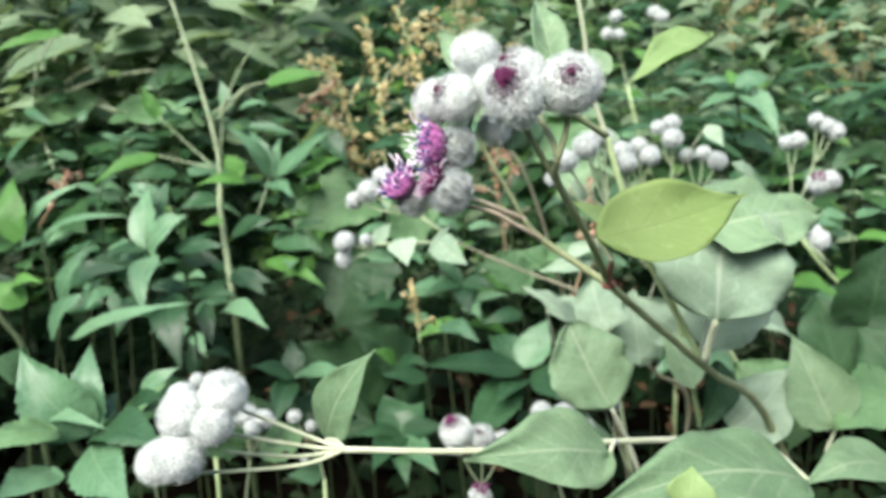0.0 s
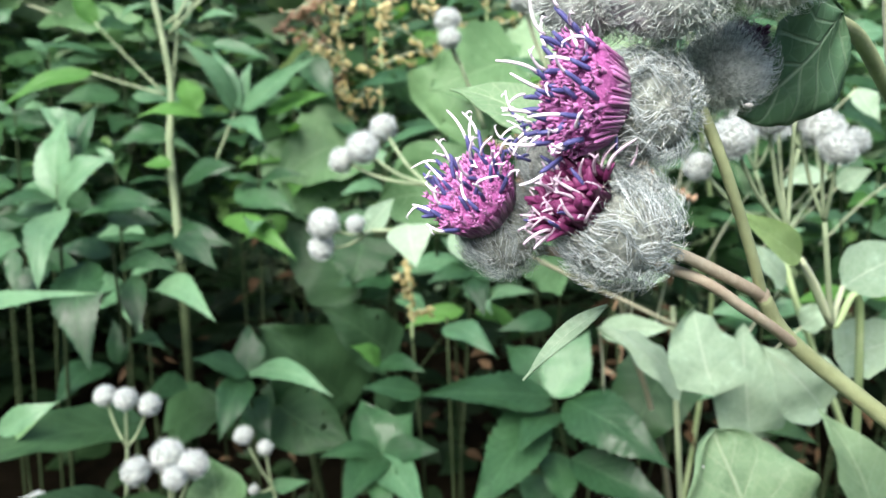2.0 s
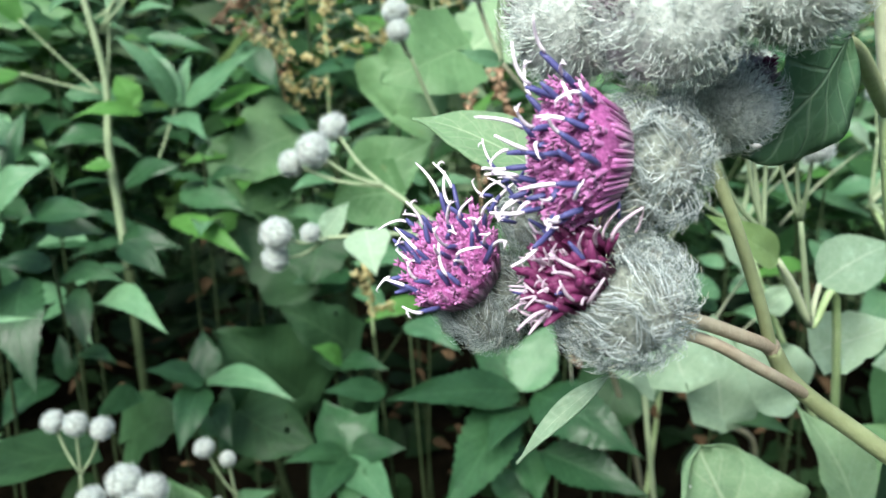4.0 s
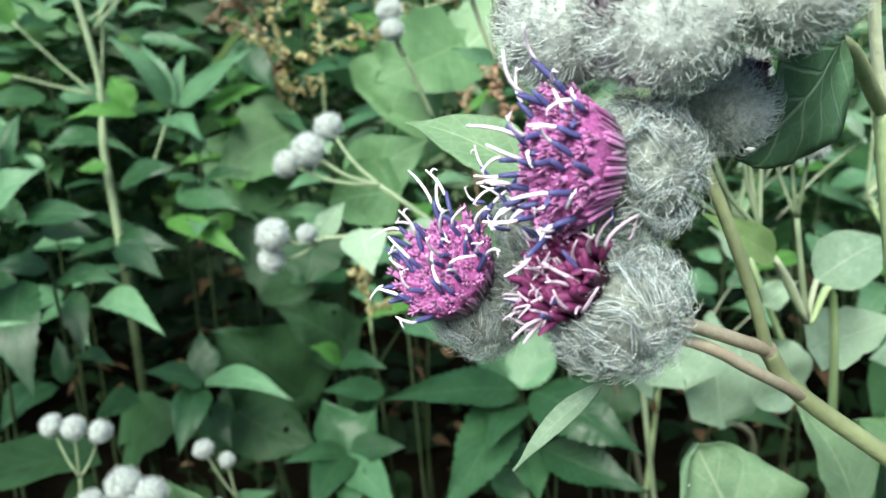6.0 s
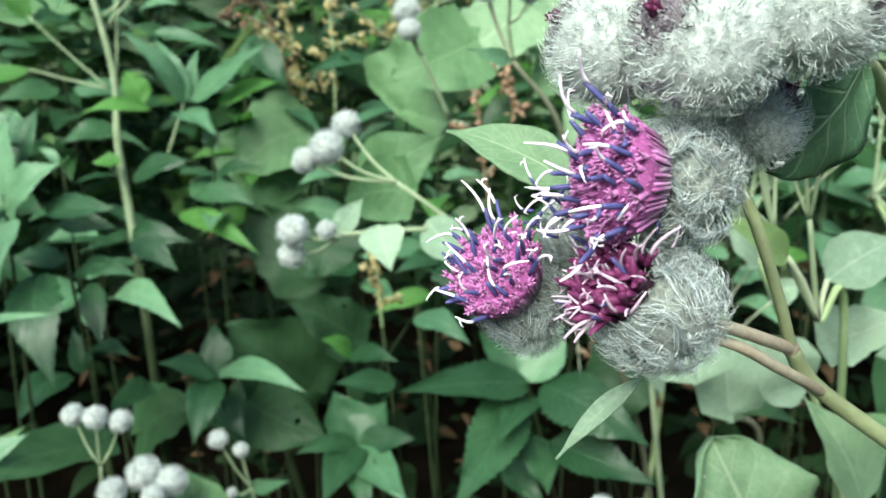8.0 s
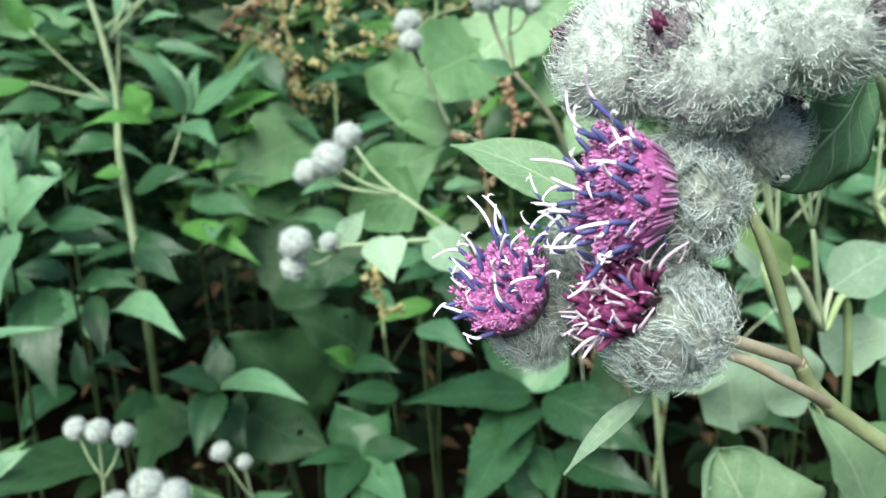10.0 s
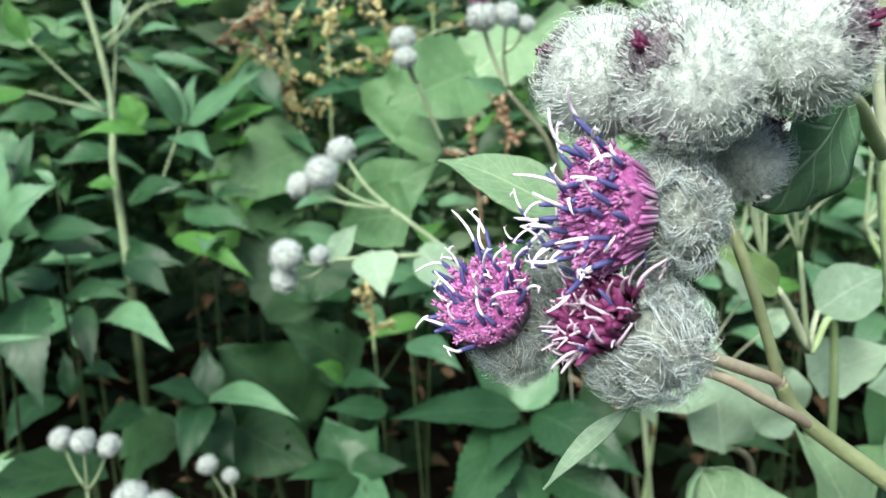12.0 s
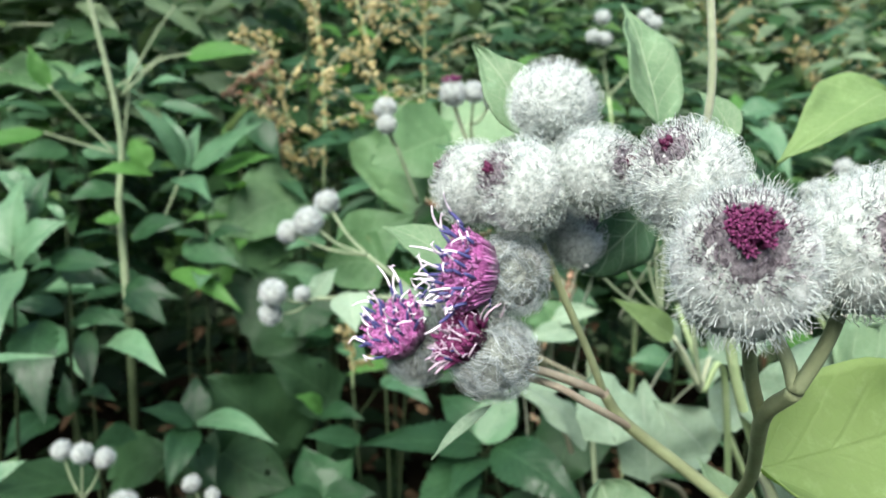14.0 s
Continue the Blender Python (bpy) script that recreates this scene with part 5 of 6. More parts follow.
W = (-0.1417, 0.7400, 0.7559)
herb("small herb with rounded opposite leaves", (-0.13, 0.78, 0.0), (-0.1429, 0.7450, 0.7523), [
    (W, (-0.1734, 0.7200, 0.7743), 0.0217), (W, (-0.1465, 0.7600, 0.7858), 0.0225), (W, (-0.0774, 0.7000, 0.7588), 0.0198, HERB_PALE),
    ((-0.1450, 0.7400, 0.7524), (-0.1490, 0.6900, 0.7284), 0.0242), ((-0.1440, 0.7600, 0.7290), (-0.1249, 0.7300, 0.7119), 0.0233),
], via=((-0.13, 0.78, 0.4),), teeth=0)
W = (-0.0482, 0.7400, 0.6984)
herb("low herb with oval leaves in a star", (0.0, 0.78, 0.0), (-0.0485, 0.7450, 0.6947), [
    (W, (-0.0875, 0.7100, 0.7113), 0.0165), (W, (-0.0670, 0.7700, 0.7256), 0.0369), (W, (-0.0280, 0.7600, 0.7223), 0.0311),
    (W, (-0.0689, 0.6800, 0.6893), 0.0281), (W, (-0.0081, 0.7200, 0.7126), 0.0224), (W, (-0.0140, 0.6800, 0.6875), 0.0300, HERB_PALE),
    (W, (-0.0398, 0.6800, 0.6784), 0.0247),
], via=((0.0, 0.78, 0.4),), teeth=0)
W = (0.0567, 0.6500, 0.7825)
herb("sturdy herb with broad bluish green leaves", (0.09, 0.70, 0.0), (0.0573, 0.6550, 0.7824), [
    (W, (-0.0144, 0.6000, 0.8063), 0.0279), (W, (0.0796, 0.6700, 0.8192), 0.0299, HERB_PALE), (W, (0.0311, 0.6900, 0.8020), 0.0265),
    ((0.0515, 0.6500, 0.7788), (0.0084, 0.5800, 0.7465), 0.0332), ((0.0648, 0.6500, 0.7811), (0.1149, 0.6000, 0.7671), 0.0370),
    ((0.0687, 0.6400, 0.7499), (0.1181, 0.6000, 0.7449), 0.0281), ((0.0568, 0.6500, 0.7736), (0.0329, 0.6000, 0.7710), 0.0212),
    ((0.0600, 0.6500, 0.7484), (0.0623, 0.6100, 0.7337), 0.0243), ((0.0450, 0.6600, 0.7281), (0.0663, 0.6300, 0.7119), 0.0186),
], via=((0.09, 0.70, 0.4),), teeth=15, r=0.004)
W = (-0.0070, 0.7000, 0.8069)
herb("herb with narrow bluish leaves in the shade", (0.02, 0.76, 0.0), (-0.0053, 0.7200, 0.8069), [
    (W, (0.0255, 0.6700, 0.8002), 0.0207, HERB_PALE), ((0.0113, 0.7400, 0.8341), (0.0429, 0.7200, 0.8321), 0.0168), ((0.0113, 0.7400, 0.8341), (-0.0130, 0.7500, 0.8552), 0.0152),
    ((0.0113, 0.7400, 0.8341), (0.0189, 0.7100, 0.8107), 0.0183), ((0.0113, 0.7400, 0.8341), (-0.0192, 0.7200, 0.8299), 0.0157), ((0.0604, 0.7000, 0.8151), (0.0247, 0.6800, 0.8123), 0.0145),
    ((0.0194, 0.7300, 0.8189), (0.0515, 0.7100, 0.8291), 0.0147, HERB_PALE), ((-0.0517, 0.7600, 0.7590), (-0.0715, 0.7500, 0.7746), 0.0171, HERB_LIT),
    ((-0.0517, 0.7600, 0.7590), (-0.0197, 0.7300, 0.7666), 0.0194), ((-0.0205, 0.7000, 0.7617), (-0.0577, 0.6800, 0.7727), 0.0166),
], via=((0.02, 0.76, 0.4),), teeth=9)

# leafy herbs standing between the others
BLUISH, PLAIN = "leafy herb with bluish green toothed leaves", "leafy herb with dark green pointed leaves"
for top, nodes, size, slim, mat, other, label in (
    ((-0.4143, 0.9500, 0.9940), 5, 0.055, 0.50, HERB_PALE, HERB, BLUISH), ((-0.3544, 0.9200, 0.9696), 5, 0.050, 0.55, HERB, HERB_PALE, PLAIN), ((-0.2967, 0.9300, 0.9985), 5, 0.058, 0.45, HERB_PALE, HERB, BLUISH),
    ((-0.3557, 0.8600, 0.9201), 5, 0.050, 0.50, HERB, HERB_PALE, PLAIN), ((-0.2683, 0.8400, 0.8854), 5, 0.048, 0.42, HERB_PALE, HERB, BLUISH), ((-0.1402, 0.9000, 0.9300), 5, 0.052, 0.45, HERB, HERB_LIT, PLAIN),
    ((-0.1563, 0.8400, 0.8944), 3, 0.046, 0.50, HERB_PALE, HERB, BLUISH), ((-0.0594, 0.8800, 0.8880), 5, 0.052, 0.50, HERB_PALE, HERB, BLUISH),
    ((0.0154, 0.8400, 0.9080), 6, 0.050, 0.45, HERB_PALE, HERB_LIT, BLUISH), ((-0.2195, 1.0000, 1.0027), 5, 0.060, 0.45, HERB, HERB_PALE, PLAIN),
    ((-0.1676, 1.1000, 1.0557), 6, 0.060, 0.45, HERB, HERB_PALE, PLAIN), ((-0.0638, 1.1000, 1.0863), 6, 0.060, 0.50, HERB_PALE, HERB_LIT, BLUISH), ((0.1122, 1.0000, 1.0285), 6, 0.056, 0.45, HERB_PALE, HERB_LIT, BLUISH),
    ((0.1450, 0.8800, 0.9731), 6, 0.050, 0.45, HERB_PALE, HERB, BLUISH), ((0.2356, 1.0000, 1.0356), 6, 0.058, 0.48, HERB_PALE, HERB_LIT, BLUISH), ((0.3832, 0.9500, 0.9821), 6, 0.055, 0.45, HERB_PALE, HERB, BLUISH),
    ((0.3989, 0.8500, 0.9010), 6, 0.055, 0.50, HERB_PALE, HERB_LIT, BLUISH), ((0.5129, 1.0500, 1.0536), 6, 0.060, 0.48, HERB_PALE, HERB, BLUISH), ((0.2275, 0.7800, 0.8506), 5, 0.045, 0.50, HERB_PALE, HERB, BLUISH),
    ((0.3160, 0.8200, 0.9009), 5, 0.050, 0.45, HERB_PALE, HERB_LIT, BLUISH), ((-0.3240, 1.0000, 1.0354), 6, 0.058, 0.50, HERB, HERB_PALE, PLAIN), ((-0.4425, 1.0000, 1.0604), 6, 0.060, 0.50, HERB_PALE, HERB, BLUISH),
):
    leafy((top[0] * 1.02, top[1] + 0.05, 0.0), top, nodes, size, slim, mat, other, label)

# broad burdock leaves low down; the darkest carry their shade in the colour
shade = thing("burdock", (-0.05, 0.92, 0.0), "young burdock with broad shaded leaves eaten by insects", "burdock", "burdocks behind")
stem(shade, ((-0.05, 0.92, 0.0), (-0.06, 0.90, 0.3), (-0.1237, 0.8600, 0.6578)), 0.008, 0.003, STEM_DARK, "main_stem")
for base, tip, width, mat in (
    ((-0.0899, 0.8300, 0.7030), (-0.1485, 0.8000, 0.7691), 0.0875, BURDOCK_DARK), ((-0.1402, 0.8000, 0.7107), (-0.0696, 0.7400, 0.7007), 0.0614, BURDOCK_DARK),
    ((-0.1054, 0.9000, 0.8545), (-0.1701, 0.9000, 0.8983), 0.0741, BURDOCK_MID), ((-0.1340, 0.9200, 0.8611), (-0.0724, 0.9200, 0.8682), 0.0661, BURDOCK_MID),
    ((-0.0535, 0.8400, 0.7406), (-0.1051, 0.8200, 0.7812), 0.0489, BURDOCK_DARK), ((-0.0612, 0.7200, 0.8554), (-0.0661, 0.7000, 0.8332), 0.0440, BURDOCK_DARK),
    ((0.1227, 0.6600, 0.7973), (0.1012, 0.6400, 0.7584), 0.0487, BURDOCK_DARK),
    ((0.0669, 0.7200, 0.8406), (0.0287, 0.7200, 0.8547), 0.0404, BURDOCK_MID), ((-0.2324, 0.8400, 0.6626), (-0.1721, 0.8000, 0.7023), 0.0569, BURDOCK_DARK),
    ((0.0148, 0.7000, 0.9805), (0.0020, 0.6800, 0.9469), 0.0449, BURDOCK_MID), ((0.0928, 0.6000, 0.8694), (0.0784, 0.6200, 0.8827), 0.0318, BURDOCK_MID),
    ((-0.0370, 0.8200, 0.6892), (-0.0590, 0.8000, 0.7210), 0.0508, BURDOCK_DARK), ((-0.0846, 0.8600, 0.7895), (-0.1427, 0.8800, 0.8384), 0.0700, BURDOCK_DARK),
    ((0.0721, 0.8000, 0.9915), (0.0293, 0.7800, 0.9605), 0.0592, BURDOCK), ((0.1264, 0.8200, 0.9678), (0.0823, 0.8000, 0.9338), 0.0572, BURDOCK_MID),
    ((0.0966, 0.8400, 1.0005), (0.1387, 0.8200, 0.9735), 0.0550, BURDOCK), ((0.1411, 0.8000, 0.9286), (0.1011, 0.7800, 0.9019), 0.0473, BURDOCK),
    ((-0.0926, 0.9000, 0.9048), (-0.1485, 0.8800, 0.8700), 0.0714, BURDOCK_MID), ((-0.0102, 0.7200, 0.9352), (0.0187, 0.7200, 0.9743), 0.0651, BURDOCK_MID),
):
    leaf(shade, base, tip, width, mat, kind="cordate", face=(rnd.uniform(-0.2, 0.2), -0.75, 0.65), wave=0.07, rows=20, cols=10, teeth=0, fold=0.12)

# broad leaves high up at the back
high = thing("burdock", (-0.62, 1.12, 0.0), "tall burdock with broad dull green leaves at the back", "burdock", "burdocks behind")
stem(high, ((-0.62, 1.12, 0.0), (-0.60, 1.10, 0.6), (-0.52, 1.05, 1.02)), 0.006, 0.003, STEM_DARK, "main_stem")
for base, tip, width, mat in (
    ((-0.427, 1.0, 1.014), (-0.523, 0.97, 0.979), 0.0638, BURDOCK_MID),
    ((-0.369, 0.98, 1.004), (-0.269, 0.95, 0.983), 0.0526, BURDOCK_MID),
    ((-0.359, 1.05, 1.088), (-0.431, 1.02, 1.068), 0.0424, BURDOCK),
    ((-0.447, 0.95, 0.944), (-0.5, 0.92, 0.926), 0.0477, BURDOCK_DARK),
    ((-0.295, 1.02, 1.055), (-0.354, 0.99, 1.027), 0.048, BURDOCK_DARK),
    ((-0.449, 1.1, 1.148), (-0.488, 1.07, 1.123), 0.0312, HERB_PALE),
    ((-0.405, 0.9, 1.084), (-0.456, 0.87, 1.065), 0.018, HERB_LIT),
    ((-0.557, 1.08, 1.051), (-0.474, 1.05, 1.066), 0.0437, BURDOCK_MID),
    ((-0.266, 1.1, 1.11), (-0.32, 1.07, 1.129), 0.0446, BURDOCK_MID),
):
    leaf(high, base, tip, width, mat, kind="cordate", face=(rnd.uniform(-0.2, 0.2), -0.6, 0.75), wave=0.09, rows=20, cols=10, fold=0.15, stalk=(-0.52, 1.05, 1.02), stalk_r=0.0012)

# plants close by on the near side, low
near_herb = herb("bright leafy herb on a dark square stem", (-0.16, 0.46, 0.0), (-0.1937, 0.4200, 0.8504), [
    ((-0.1569, 0.4000, 0.8346), (-0.1635, 0.4200, 0.8731), 0.0197, HERB_PALE), ((-0.1583, 0.4000, 0.8342), (-0.1877, 0.4000, 0.8754), 0.0319, HERB_PALE), ((-0.1557, 0.4000, 0.8341), (-0.1082, 0.3600, 0.8433), 0.0231, HERB),
    ((-0.1611, 0.4000, 0.8329), (-0.1523, 0.4200, 0.8489), 0.0177, HERB), ((-0.1538, 0.3900, 0.8326), (-0.1199, 0.3500, 0.8241), 0.0269, HERB_PALE), ((-0.1682, 0.3900, 0.8410), (-0.1855, 0.3600, 0.8434), 0.0247, BURDOCK_MID),
    ((-0.1937, 0.4200, 0.8504), (-0.2040, 0.4000, 0.8707), 0.0303, BURDOCK_MID), ((-0.1673, 0.3800, 0.8268), (-0.1679, 0.3400, 0.8328), 0.0217, HERB_PALE), ((-0.1895, 0.4100, 0.8397), (-0.1403, 0.3800, 0.8452), 0.0095, HERB_PALE),
    ((-0.1476, 0.4200, 0.8403), (-0.1225, 0.4000, 0.8518), 0.0126, HERB),
], via=((-0.15, 0.46, 0.5), (-0.1564, 0.4100, 0.7934), (-0.1697, 0.4100, 0.8222)), stem_material=STEM_DARK, r=0.004)
stem(near_herb, ((-0.1895, 0.4200, 0.7895), (-0.2006, 0.4300, 0.8618), (-0.2180, 0.4400, 0.8830), (-0.2325, 0.4500, 0.9078)), 0.0020, 0.0014, STEM_DARK, "side_stem")
herb("herb with narrow bright leaves", (-0.36, 0.66, 0.0), (-0.2798, 0.6200, 0.8605), [
    ((-0.2826, 0.6200, 0.8543), (-0.2525, 0.6200, 0.8991), 0.0233, HERB_PALE), ((-0.2689, 0.6000, 0.8313), (-0.1656, 0.5600, 0.8656), 0.0149, HERB_PALE), ((-0.2811, 0.6000, 0.8318), (-0.2549, 0.6000, 0.8657), 0.0290, HERB_PALE),
    ((-0.3051, 0.6200, 0.8950), (-0.2515, 0.6200, 0.9428), 0.0144, HERB_PALE), ((-0.2964, 0.6200, 0.8980), (-0.2045, 0.5800, 0.9189), 0.0077, HERB_PALE), ((-0.3003, 0.6600, 0.8578), (-0.2449, 0.6600, 0.8735), 0.0223, HERB),
    ((-0.2972, 0.6000, 0.9016), (-0.3069, 0.6200, 0.9484), 0.0236, HERB_LIT), ((-0.3052, 0.6000, 0.8696), (-0.2715, 0.5800, 0.8761), 0.0114, HERB_LIT), ((-0.2561, 0.7000, 0.8815), (-0.2391, 0.6600, 0.8418), 0.0257, HERB_PALE),
    ((-0.1762, 0.5000, 0.8234), (-0.1528, 0.5000, 0.8369), 0.0114, HERB_PALE), ((-0.2965, 0.6000, 0.8571), (-0.3249, 0.6000, 0.8745), 0.0232, HERB_LIT),
], via=((-0.36, 0.66, 0.5),), teeth=9)
W = (0.2662, 0.8000, 0.9942)
herb("pale herb with a whorl of narrow leaves", (0.38, 0.92, 0.0), (0.2662, 0.8000, 0.9968), [
    (W, (0.2171, 0.7700, 0.9963), 0.0144, HERB_PALE), (W, (0.2216, 0.7600, 0.9772), 0.0152, HERB_PALE), (W, (0.2991, 0.8000, 1.0028), 0.0264, HERB_PALE),
    (W, (0.2906, 0.7500, 0.9452), 0.0247, HERB_PALE), (W, (0.2820, 0.7800, 0.9801), 0.0208, HERB), (W, (0.2675, 0.8200, 1.0134), 0.0139, HERB_LIT),
    ((0.2732, 0.8200, 0.9506), (0.2306, 0.8000, 0.9525), 0.0193, HERB), ((0.2732, 0.8200, 0.9506), (0.3078, 0.8000, 0.9285), 0.0236, HERB), ((0.2668, 0.8000, 0.9199), (0.2806, 0.7800, 0.8897), 0.0313, HERB),
], via=((0.38, 0.92, 0.5),), teeth=9)


# ---- dock stalks with dry seed ----
def dock(label, root, pts, r, count, material, twigs=5):
    plant = thing("dock_stalk", root, label, "dock", "dock stalks")
    # Lower stalk in the near-black green that imitates shade.
    stem(plant, (root, pts[0]), 0.0018, 0.0012, STEM_DARK, "stem", sides=6)
    stem(plant, pts, 0.0011, 0.0009, LITTER if material is SEED_RED else STEM, "seed_stalk", sides=6)
    line = smooth_line(pts, 8)
    bag = Bag()
    ends = []
    for k in range(twigs):
        p = line[int(len(line) * (0.25 + 0.7 * k / twigs))]
        q = p + V((rnd.uniform(-1, 1) * r * 2.6, rnd.uniform(-1, 1) * r * 1.6, r * rnd.uniform(0.2, 1.8)))
        stem(plant, (p, 0.5 * (p + q) + V((0, 0, r * 0.3)), q), 0.0007, 0.0005, STEM_PALE, "twig", sides=5, steps=3)
        ends.append((p, q))
    for k in range(int(count * 0.85)):
        if rnd.random() < 0.45:
            p = line[rnd.randrange(len(line) // 4, len(line))]
        else:
            a, b = rnd.choice(ends)
            p = a + (b - a) * rnd.uniform(0.2, 1.05)
        whorl = round(np.linalg.norm(p) * 180) % 3
        p = p + rng.normal(0, r * (0.07 + 0.08 * whorl), 3)
        s = rnd.uniform(0.0018, 0.0042)
        d = unit(rng.normal(0, 1, 3))
        t = unit(np.cross(d, (0.3, 0.5, 0.8)))
        u = np.cross(d, t)
        bag.add([p + d * s, p + t * s * 0.7, p + u * s * 0.5, p - t * s * 0.7, p - u * s * 0.5, p - d * s], [(0, 1, 2), (0, 2, 3), (0, 3, 4), (0, 4, 1), (5, 2, 1), (5, 3, 2), (5, 4, 3), (5, 1, 4)], [(0.5, 0.5)] * 6)
    tagged(part("seed_spike", bag.mesh("seed_spike"), material, plant))
    return plant


DRY, RUST = "dry yellowish dock stalk hung with seed", "rusty brown dock stalk hung with seed"
dock(RUST, (-0.12, 0.98, 0.0), ((-0.0929, 0.9200, 0.8676), (-0.1139, 0.9200, 0.9767), (-0.1326, 0.9000, 1.0082), (-0.1501, 0.8800, 0.9926)), 0.014, 148, SEED_RED)
dock(DRY, (-0.02, 0.98, 0.0), ((-0.0880, 0.9200, 0.8831), (-0.1014, 0.9200, 0.9722), (-0.1190, 0.9200, 1.0476)), 0.022, 372, SEED, 8)
dock(DRY, (0.00, 0.99, 0.0), ((-0.0688, 0.9300, 0.9083), (-0.0704, 0.9300, 1.0026), (-0.0816, 0.9300, 1.0872)), 0.020, 312, SEED, 7)
dock(DRY, (0.06, 1.0, 0.0), ((-0.0134, 0.9500, 0.9347), (-0.0208, 0.9500, 1.0053), (-0.0488, 0.9500, 1.1011)), 0.026, 372, SEED, 8)
dock(RUST, (0.09, 1.0, 0.0), ((0.0545, 0.7200, 0.9171), (0.0557, 0.7200, 0.9389), (0.0497, 0.7200, 0.9585)), 0.008, 72, SEED_RED, 3)
dock(DRY, (0.04, 0.92, 0.0), ((-0.0301, 0.7800, 0.7707), (-0.0322, 0.7800, 0.8059), (-0.0357, 0.7800, 0.8275)), 0.007, 102, SEED, 4)
dock(DRY, (0.2, 1.1, 0.0), ((0.0259, 1.0500, 0.9884), (0.0228, 1.0500, 1.0832), (0.0124, 1.0500, 1.1629)), 0.03, 312, SEED, 8)
dock(RUST, (0.27, 1.1, 0.0), ((0.0582, 0.8500, 0.8242), (0.0509, 0.8800, 0.9082), (0.0476, 0.9000, 0.9603)), 0.014, 108, SEED_RED, 4)
dock(RUST, (0.3, 1.05, 0.0), ((0.1034, 0.7200, 0.8157), (0.1268, 0.7400, 0.8801), (0.1256, 0.7600, 0.9129)), 0.012, 117, SEED_RED, 5)
dock(DRY, (0.5, 1.25, 0.0), ((0.5251, 1.1500, 0.9462), (0.5231, 1.1500, 1.0206), (0.4552, 1.1500, 1.0894)), 0.03, 312, SEED, 8)
dock(DRY, (0.6, 1.25, 0.0), ((0.3985, 1.2000, 1.0299), (0.3903, 1.2000, 1.0992), (0.3668, 1.2000, 1.1605)), 0.04, 336, SEED, 9)
dock(RUST, (-0.42, 0.95, 0.0), ((-0.4162, 0.8500, 0.8896), (-0.3919, 0.8500, 0.9231), (-0.3810, 0.8500, 0.9426)), 0.010, 76, SEED_RED, 4)
dock(DRY, (0.62, 1.3, 0.0), ((0.6022, 1.2500, 1.0001), (0.5908, 1.2500, 1.1121), (0.5731, 1.2500, 1.1753)), 0.035, 288, SEED, 8)
dock(RUST, (0.15, 0.85, 0.0), ((0.1129, 0.7000, 0.7228), (0.1059, 0.7000, 0.7665), (0.1065, 0.7000, 0.7977)), 0.004, 31, SEED_RED, 2)


# ---- undergrowth that nobody could count ----
def scatter(count, place, size, kinds, slim, up=0.6, rows=6, cols=4):
    bag = Bag()
    for _ in range(count):
        p = V(place())
        L = size * rnd.uniform(0.55, 1.35)
        a = rnd.uniform(0, 2 * math.pi)
        d = unit(V((math.cos(a), math.sin(a) - 0.35, rnd.uniform(-0.75, 0.25))))
        bag.add(*leaf_data(p, p + d * L, L * rnd.uniform(*slim), kind=rnd.choice(kinds), face=(rnd.uniform(-0.4, 0.4), -0.45, up + rnd.random() * 0.5), rows=rows, cols=cols, wave=0.06, fold=rnd.uniform(0.05, 0.4)))
    return bag.mesh("leaves")


def layer(y0, y1, z0, z1, x0=-1.0, x1=1.0, lump=5.0, cut=-0.15):
    """Places between two depths, thinned into clumps."""
    def pick():
        for _ in range(30):
            y = rnd.uniform(y0, y1)
            s = (y + 0.15)
            p = (rnd.uniform(x0, x1) * s, y, rnd.uniform(z0, z1))
            if noise.noise(Vector((p[0] * lump, p[1] * lump, p[2] * lump))) > cut:
                return p
        return p
    return pick


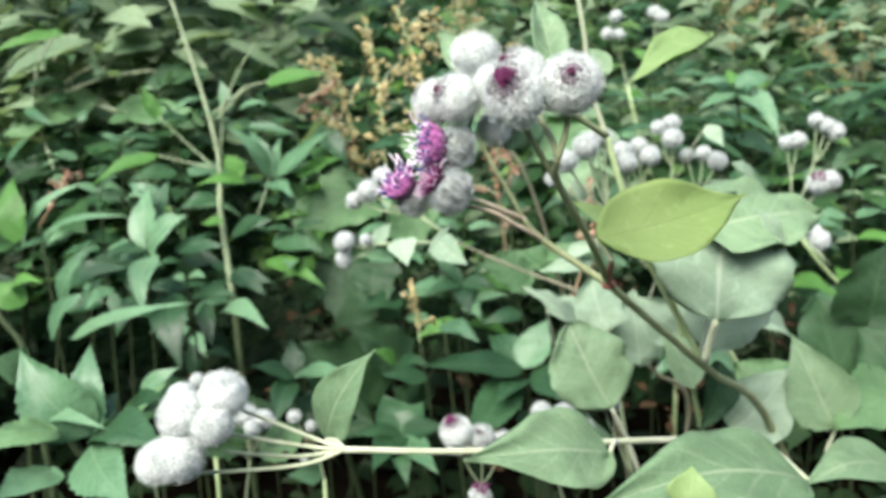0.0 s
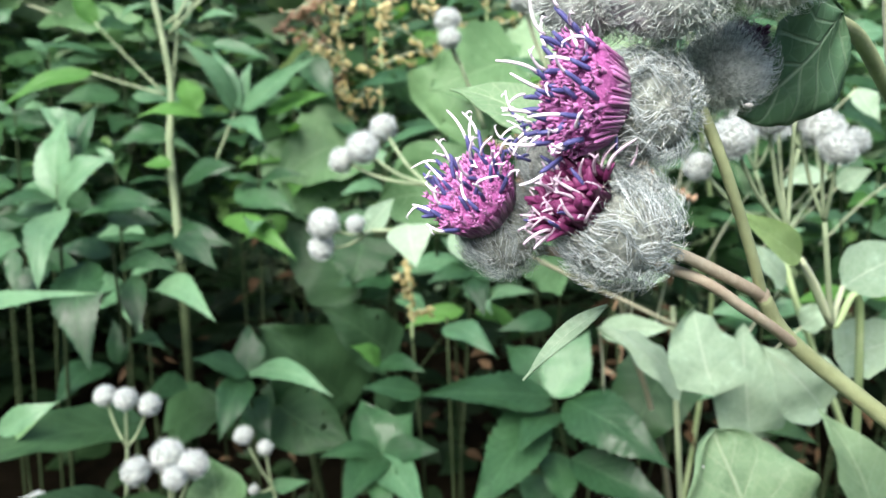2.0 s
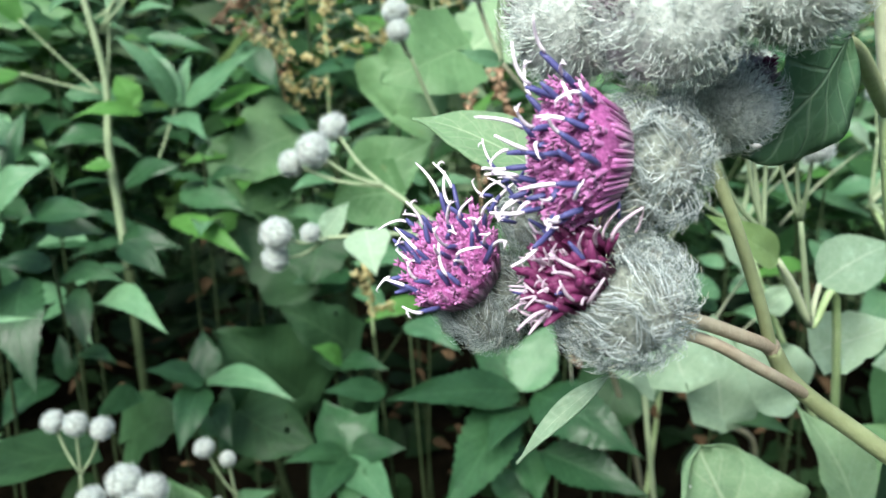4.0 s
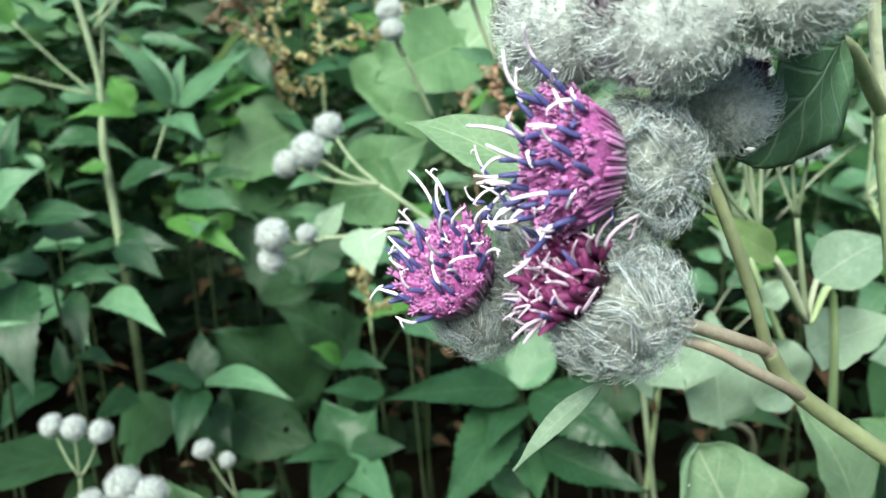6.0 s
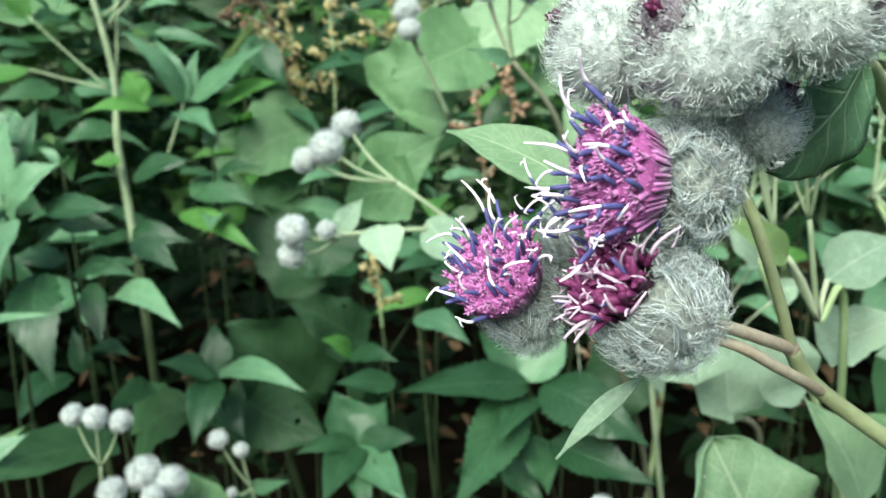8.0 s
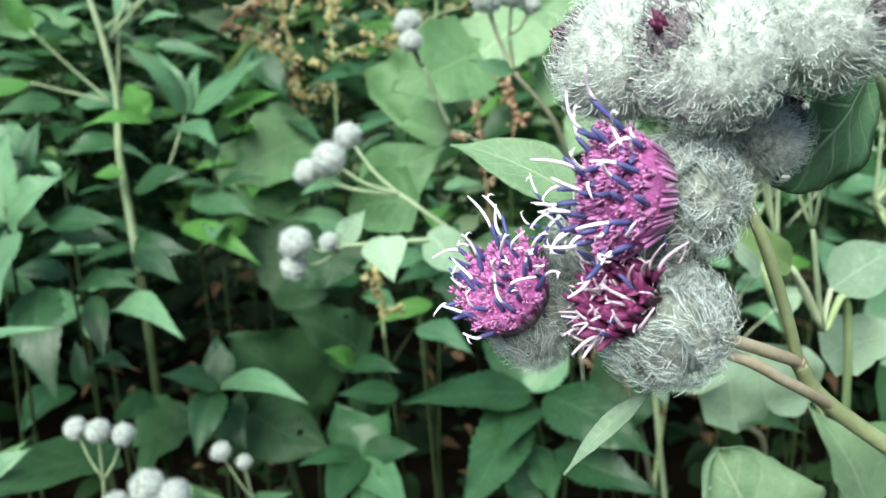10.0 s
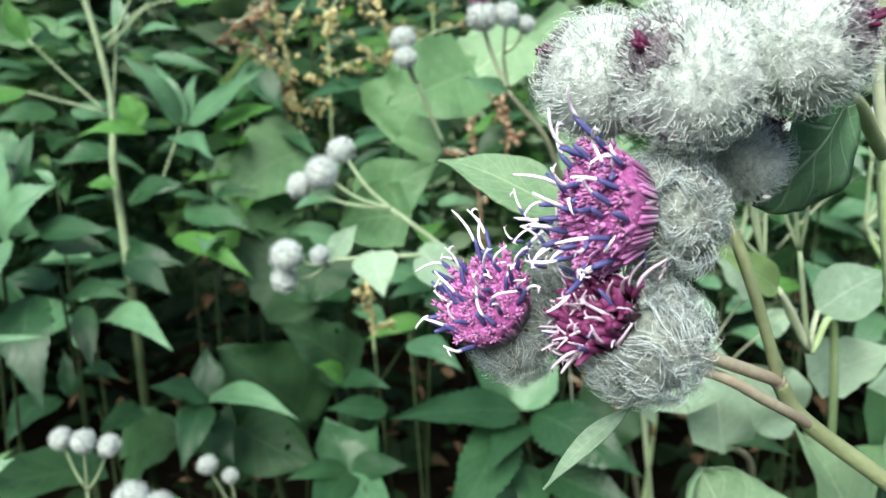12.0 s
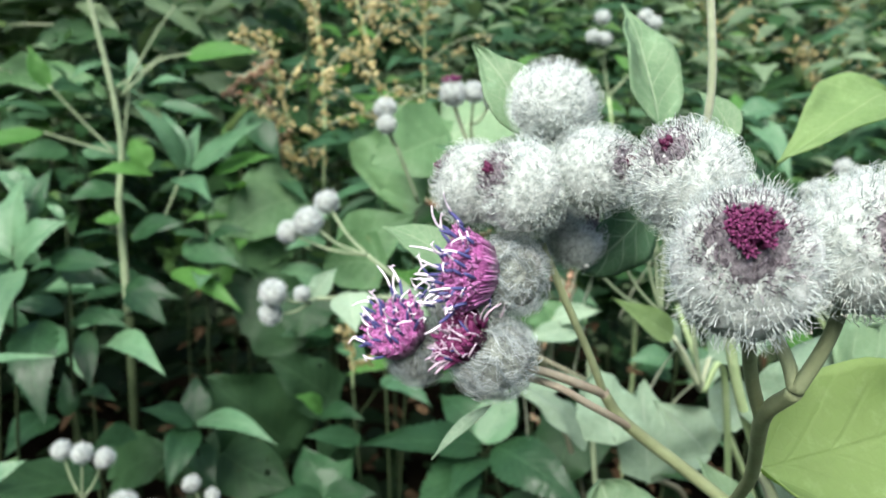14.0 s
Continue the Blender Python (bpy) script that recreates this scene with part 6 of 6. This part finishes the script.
STUFF = (
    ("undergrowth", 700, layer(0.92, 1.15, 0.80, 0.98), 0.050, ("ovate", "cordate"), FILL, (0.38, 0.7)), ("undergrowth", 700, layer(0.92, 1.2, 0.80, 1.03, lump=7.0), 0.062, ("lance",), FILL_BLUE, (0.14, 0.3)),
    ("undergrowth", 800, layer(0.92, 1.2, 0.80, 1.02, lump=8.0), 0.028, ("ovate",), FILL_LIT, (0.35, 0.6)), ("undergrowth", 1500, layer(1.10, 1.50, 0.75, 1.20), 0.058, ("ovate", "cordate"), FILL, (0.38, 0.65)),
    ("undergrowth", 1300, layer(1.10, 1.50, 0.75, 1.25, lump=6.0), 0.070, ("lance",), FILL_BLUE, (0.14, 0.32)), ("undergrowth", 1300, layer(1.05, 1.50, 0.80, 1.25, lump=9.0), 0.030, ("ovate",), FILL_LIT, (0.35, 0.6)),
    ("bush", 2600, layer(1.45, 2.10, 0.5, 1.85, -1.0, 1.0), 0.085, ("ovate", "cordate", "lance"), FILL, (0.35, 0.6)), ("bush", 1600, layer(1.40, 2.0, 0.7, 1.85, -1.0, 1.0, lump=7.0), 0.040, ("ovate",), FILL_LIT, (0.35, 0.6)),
    ("undergrowth", 1900, layer(0.92, 1.5, 0.80, 1.22, 0.0, 0.85, lump=8.0, cut=-0.05), 0.036, ("ovate", "lance"), FILL_PALE, (0.3, 0.55)),
    ("undergrowth", 1300, layer(0.98, 1.5, 0.92, 1.32, -0.9, -0.25, lump=8.0, cut=-0.05), 0.046, ("ovate", "lance"), FILL_PALE, (0.3, 0.55)),
    ("undergrowth", 520, layer(0.98, 1.4, 0.93, 1.28, -0.95, -0.10, lump=6.0, cut=-0.1), 0.072, ("ovate", "cordate"), FILL_PALE, (0.4, 0.65)),
    ("dry_litter", 150, layer(0.84, 1.10, 0.58, 0.80, -0.3, 0.35, lump=6.0, cut=0.05), 0.022, ("lance", "ovate"), FILL_BROWN, (0.15, 0.5)),
    ("low_undergrowth", 260, layer(0.64, 1.02, 0.02, 0.40, -0.85, 0.85, cut=-0.2), 0.060, ("ovate", "cordate"), FILL_SHADED, (0.4, 0.7)),
    ("low_undergrowth", 420, layer(1.02, 1.50, 0.05, 0.46, -0.9, 0.9), 0.060, ("ovate", "lance"), FILL_SHADED, (0.4, 0.7)),
)
for name, count, where, size, kinds, mat, slim in STUFF:
    tagged(part(name, scatter(count, where, size, kinds, slim), mat, None), "dry brown leaf litter caught in the undergrowth" if name == "dry_litter" else "dense green undergrowth of mixed small leaves", "undergrowth", kind="stuff")


def twig_mesh(count):
    bag = Bag()
    for _ in range(count):
        p = V((rnd.uniform(-0.9, 0.9), rnd.uniform(0.80, 1.5), rnd.uniform(0.35, 0.9)))
        q = p + V((rnd.gauss(0, 0.04), rnd.gauss(0, 0.04), rnd.uniform(0.08, 0.30)))
        m = 0.5 * (p + q) + rng.normal(0, 0.012, 3)
        bag.add(*tube_data(smooth_line((p, m, q), 3), (0.0016, 0.0008), 5))
    return bag.mesh("stalks")


tagged(part("thin_stalks", twig_mesh(40), STEM_DARK, None), "thin brown stalks inside the undergrowth", "stalks", kind="stuff")


# ---- undergrowth added in front, beside and behind, mostly out of view ----
# Added below the view to keep frontal light off the low leaves.
def front_place():
    y = rnd.uniform(0.20, 0.78)
    top = 0.885 - 0.60 * y
    return (rnd.uniform(-0.62, 0.62), y, top - 0.24 * rnd.random() ** 1.5)


def round_place():
    while True:
        x, y = rnd.uniform(-2.5, 2.5), rnd.uniform(-1.8, 3.1)
        if math.hypot(x, y - 0.7) < 2.6 and (abs(x) > 0.45 + 0.8 * max(0.0, y) or y < -0.40 or y > 2.0):
            return (x, y, rnd.uniform(0.05, 0.55) + 0.25 * noise.noise(Vector((x * 2, y * 2, 0))))


# Leaves spread over the added bank of bushes.
def bank_place():
    a = rnd.uniform(0, 2 * math.pi)
    z = (1.45 + 1.30 * (0.5 + 0.5 * math.sin(a)) ** 2) * rnd.random()
    s = (2.95 - 0.10 * z + 0.5 * noise.noise(Vector((math.cos(a) * 4, math.sin(a) * 4, z * 2.2)))) * (1 - 0.20 * max(0.0, -math.cos(a)))
    return (math.cos(a) * s, 0.7 + math.sin(a) * s, z)


# The outer low leaves are shade-coloured too, which keeps the gaps dark.
for name, count, where, size, mat, rows in (("low_undergrowth", 2300, front_place, 0.050, FILL, 5), ("low_undergrowth", 6500, round_place, 0.085, FILL_SHADED, 4), ("bush", 7000, bank_place, 0.13, FILL, 4)):
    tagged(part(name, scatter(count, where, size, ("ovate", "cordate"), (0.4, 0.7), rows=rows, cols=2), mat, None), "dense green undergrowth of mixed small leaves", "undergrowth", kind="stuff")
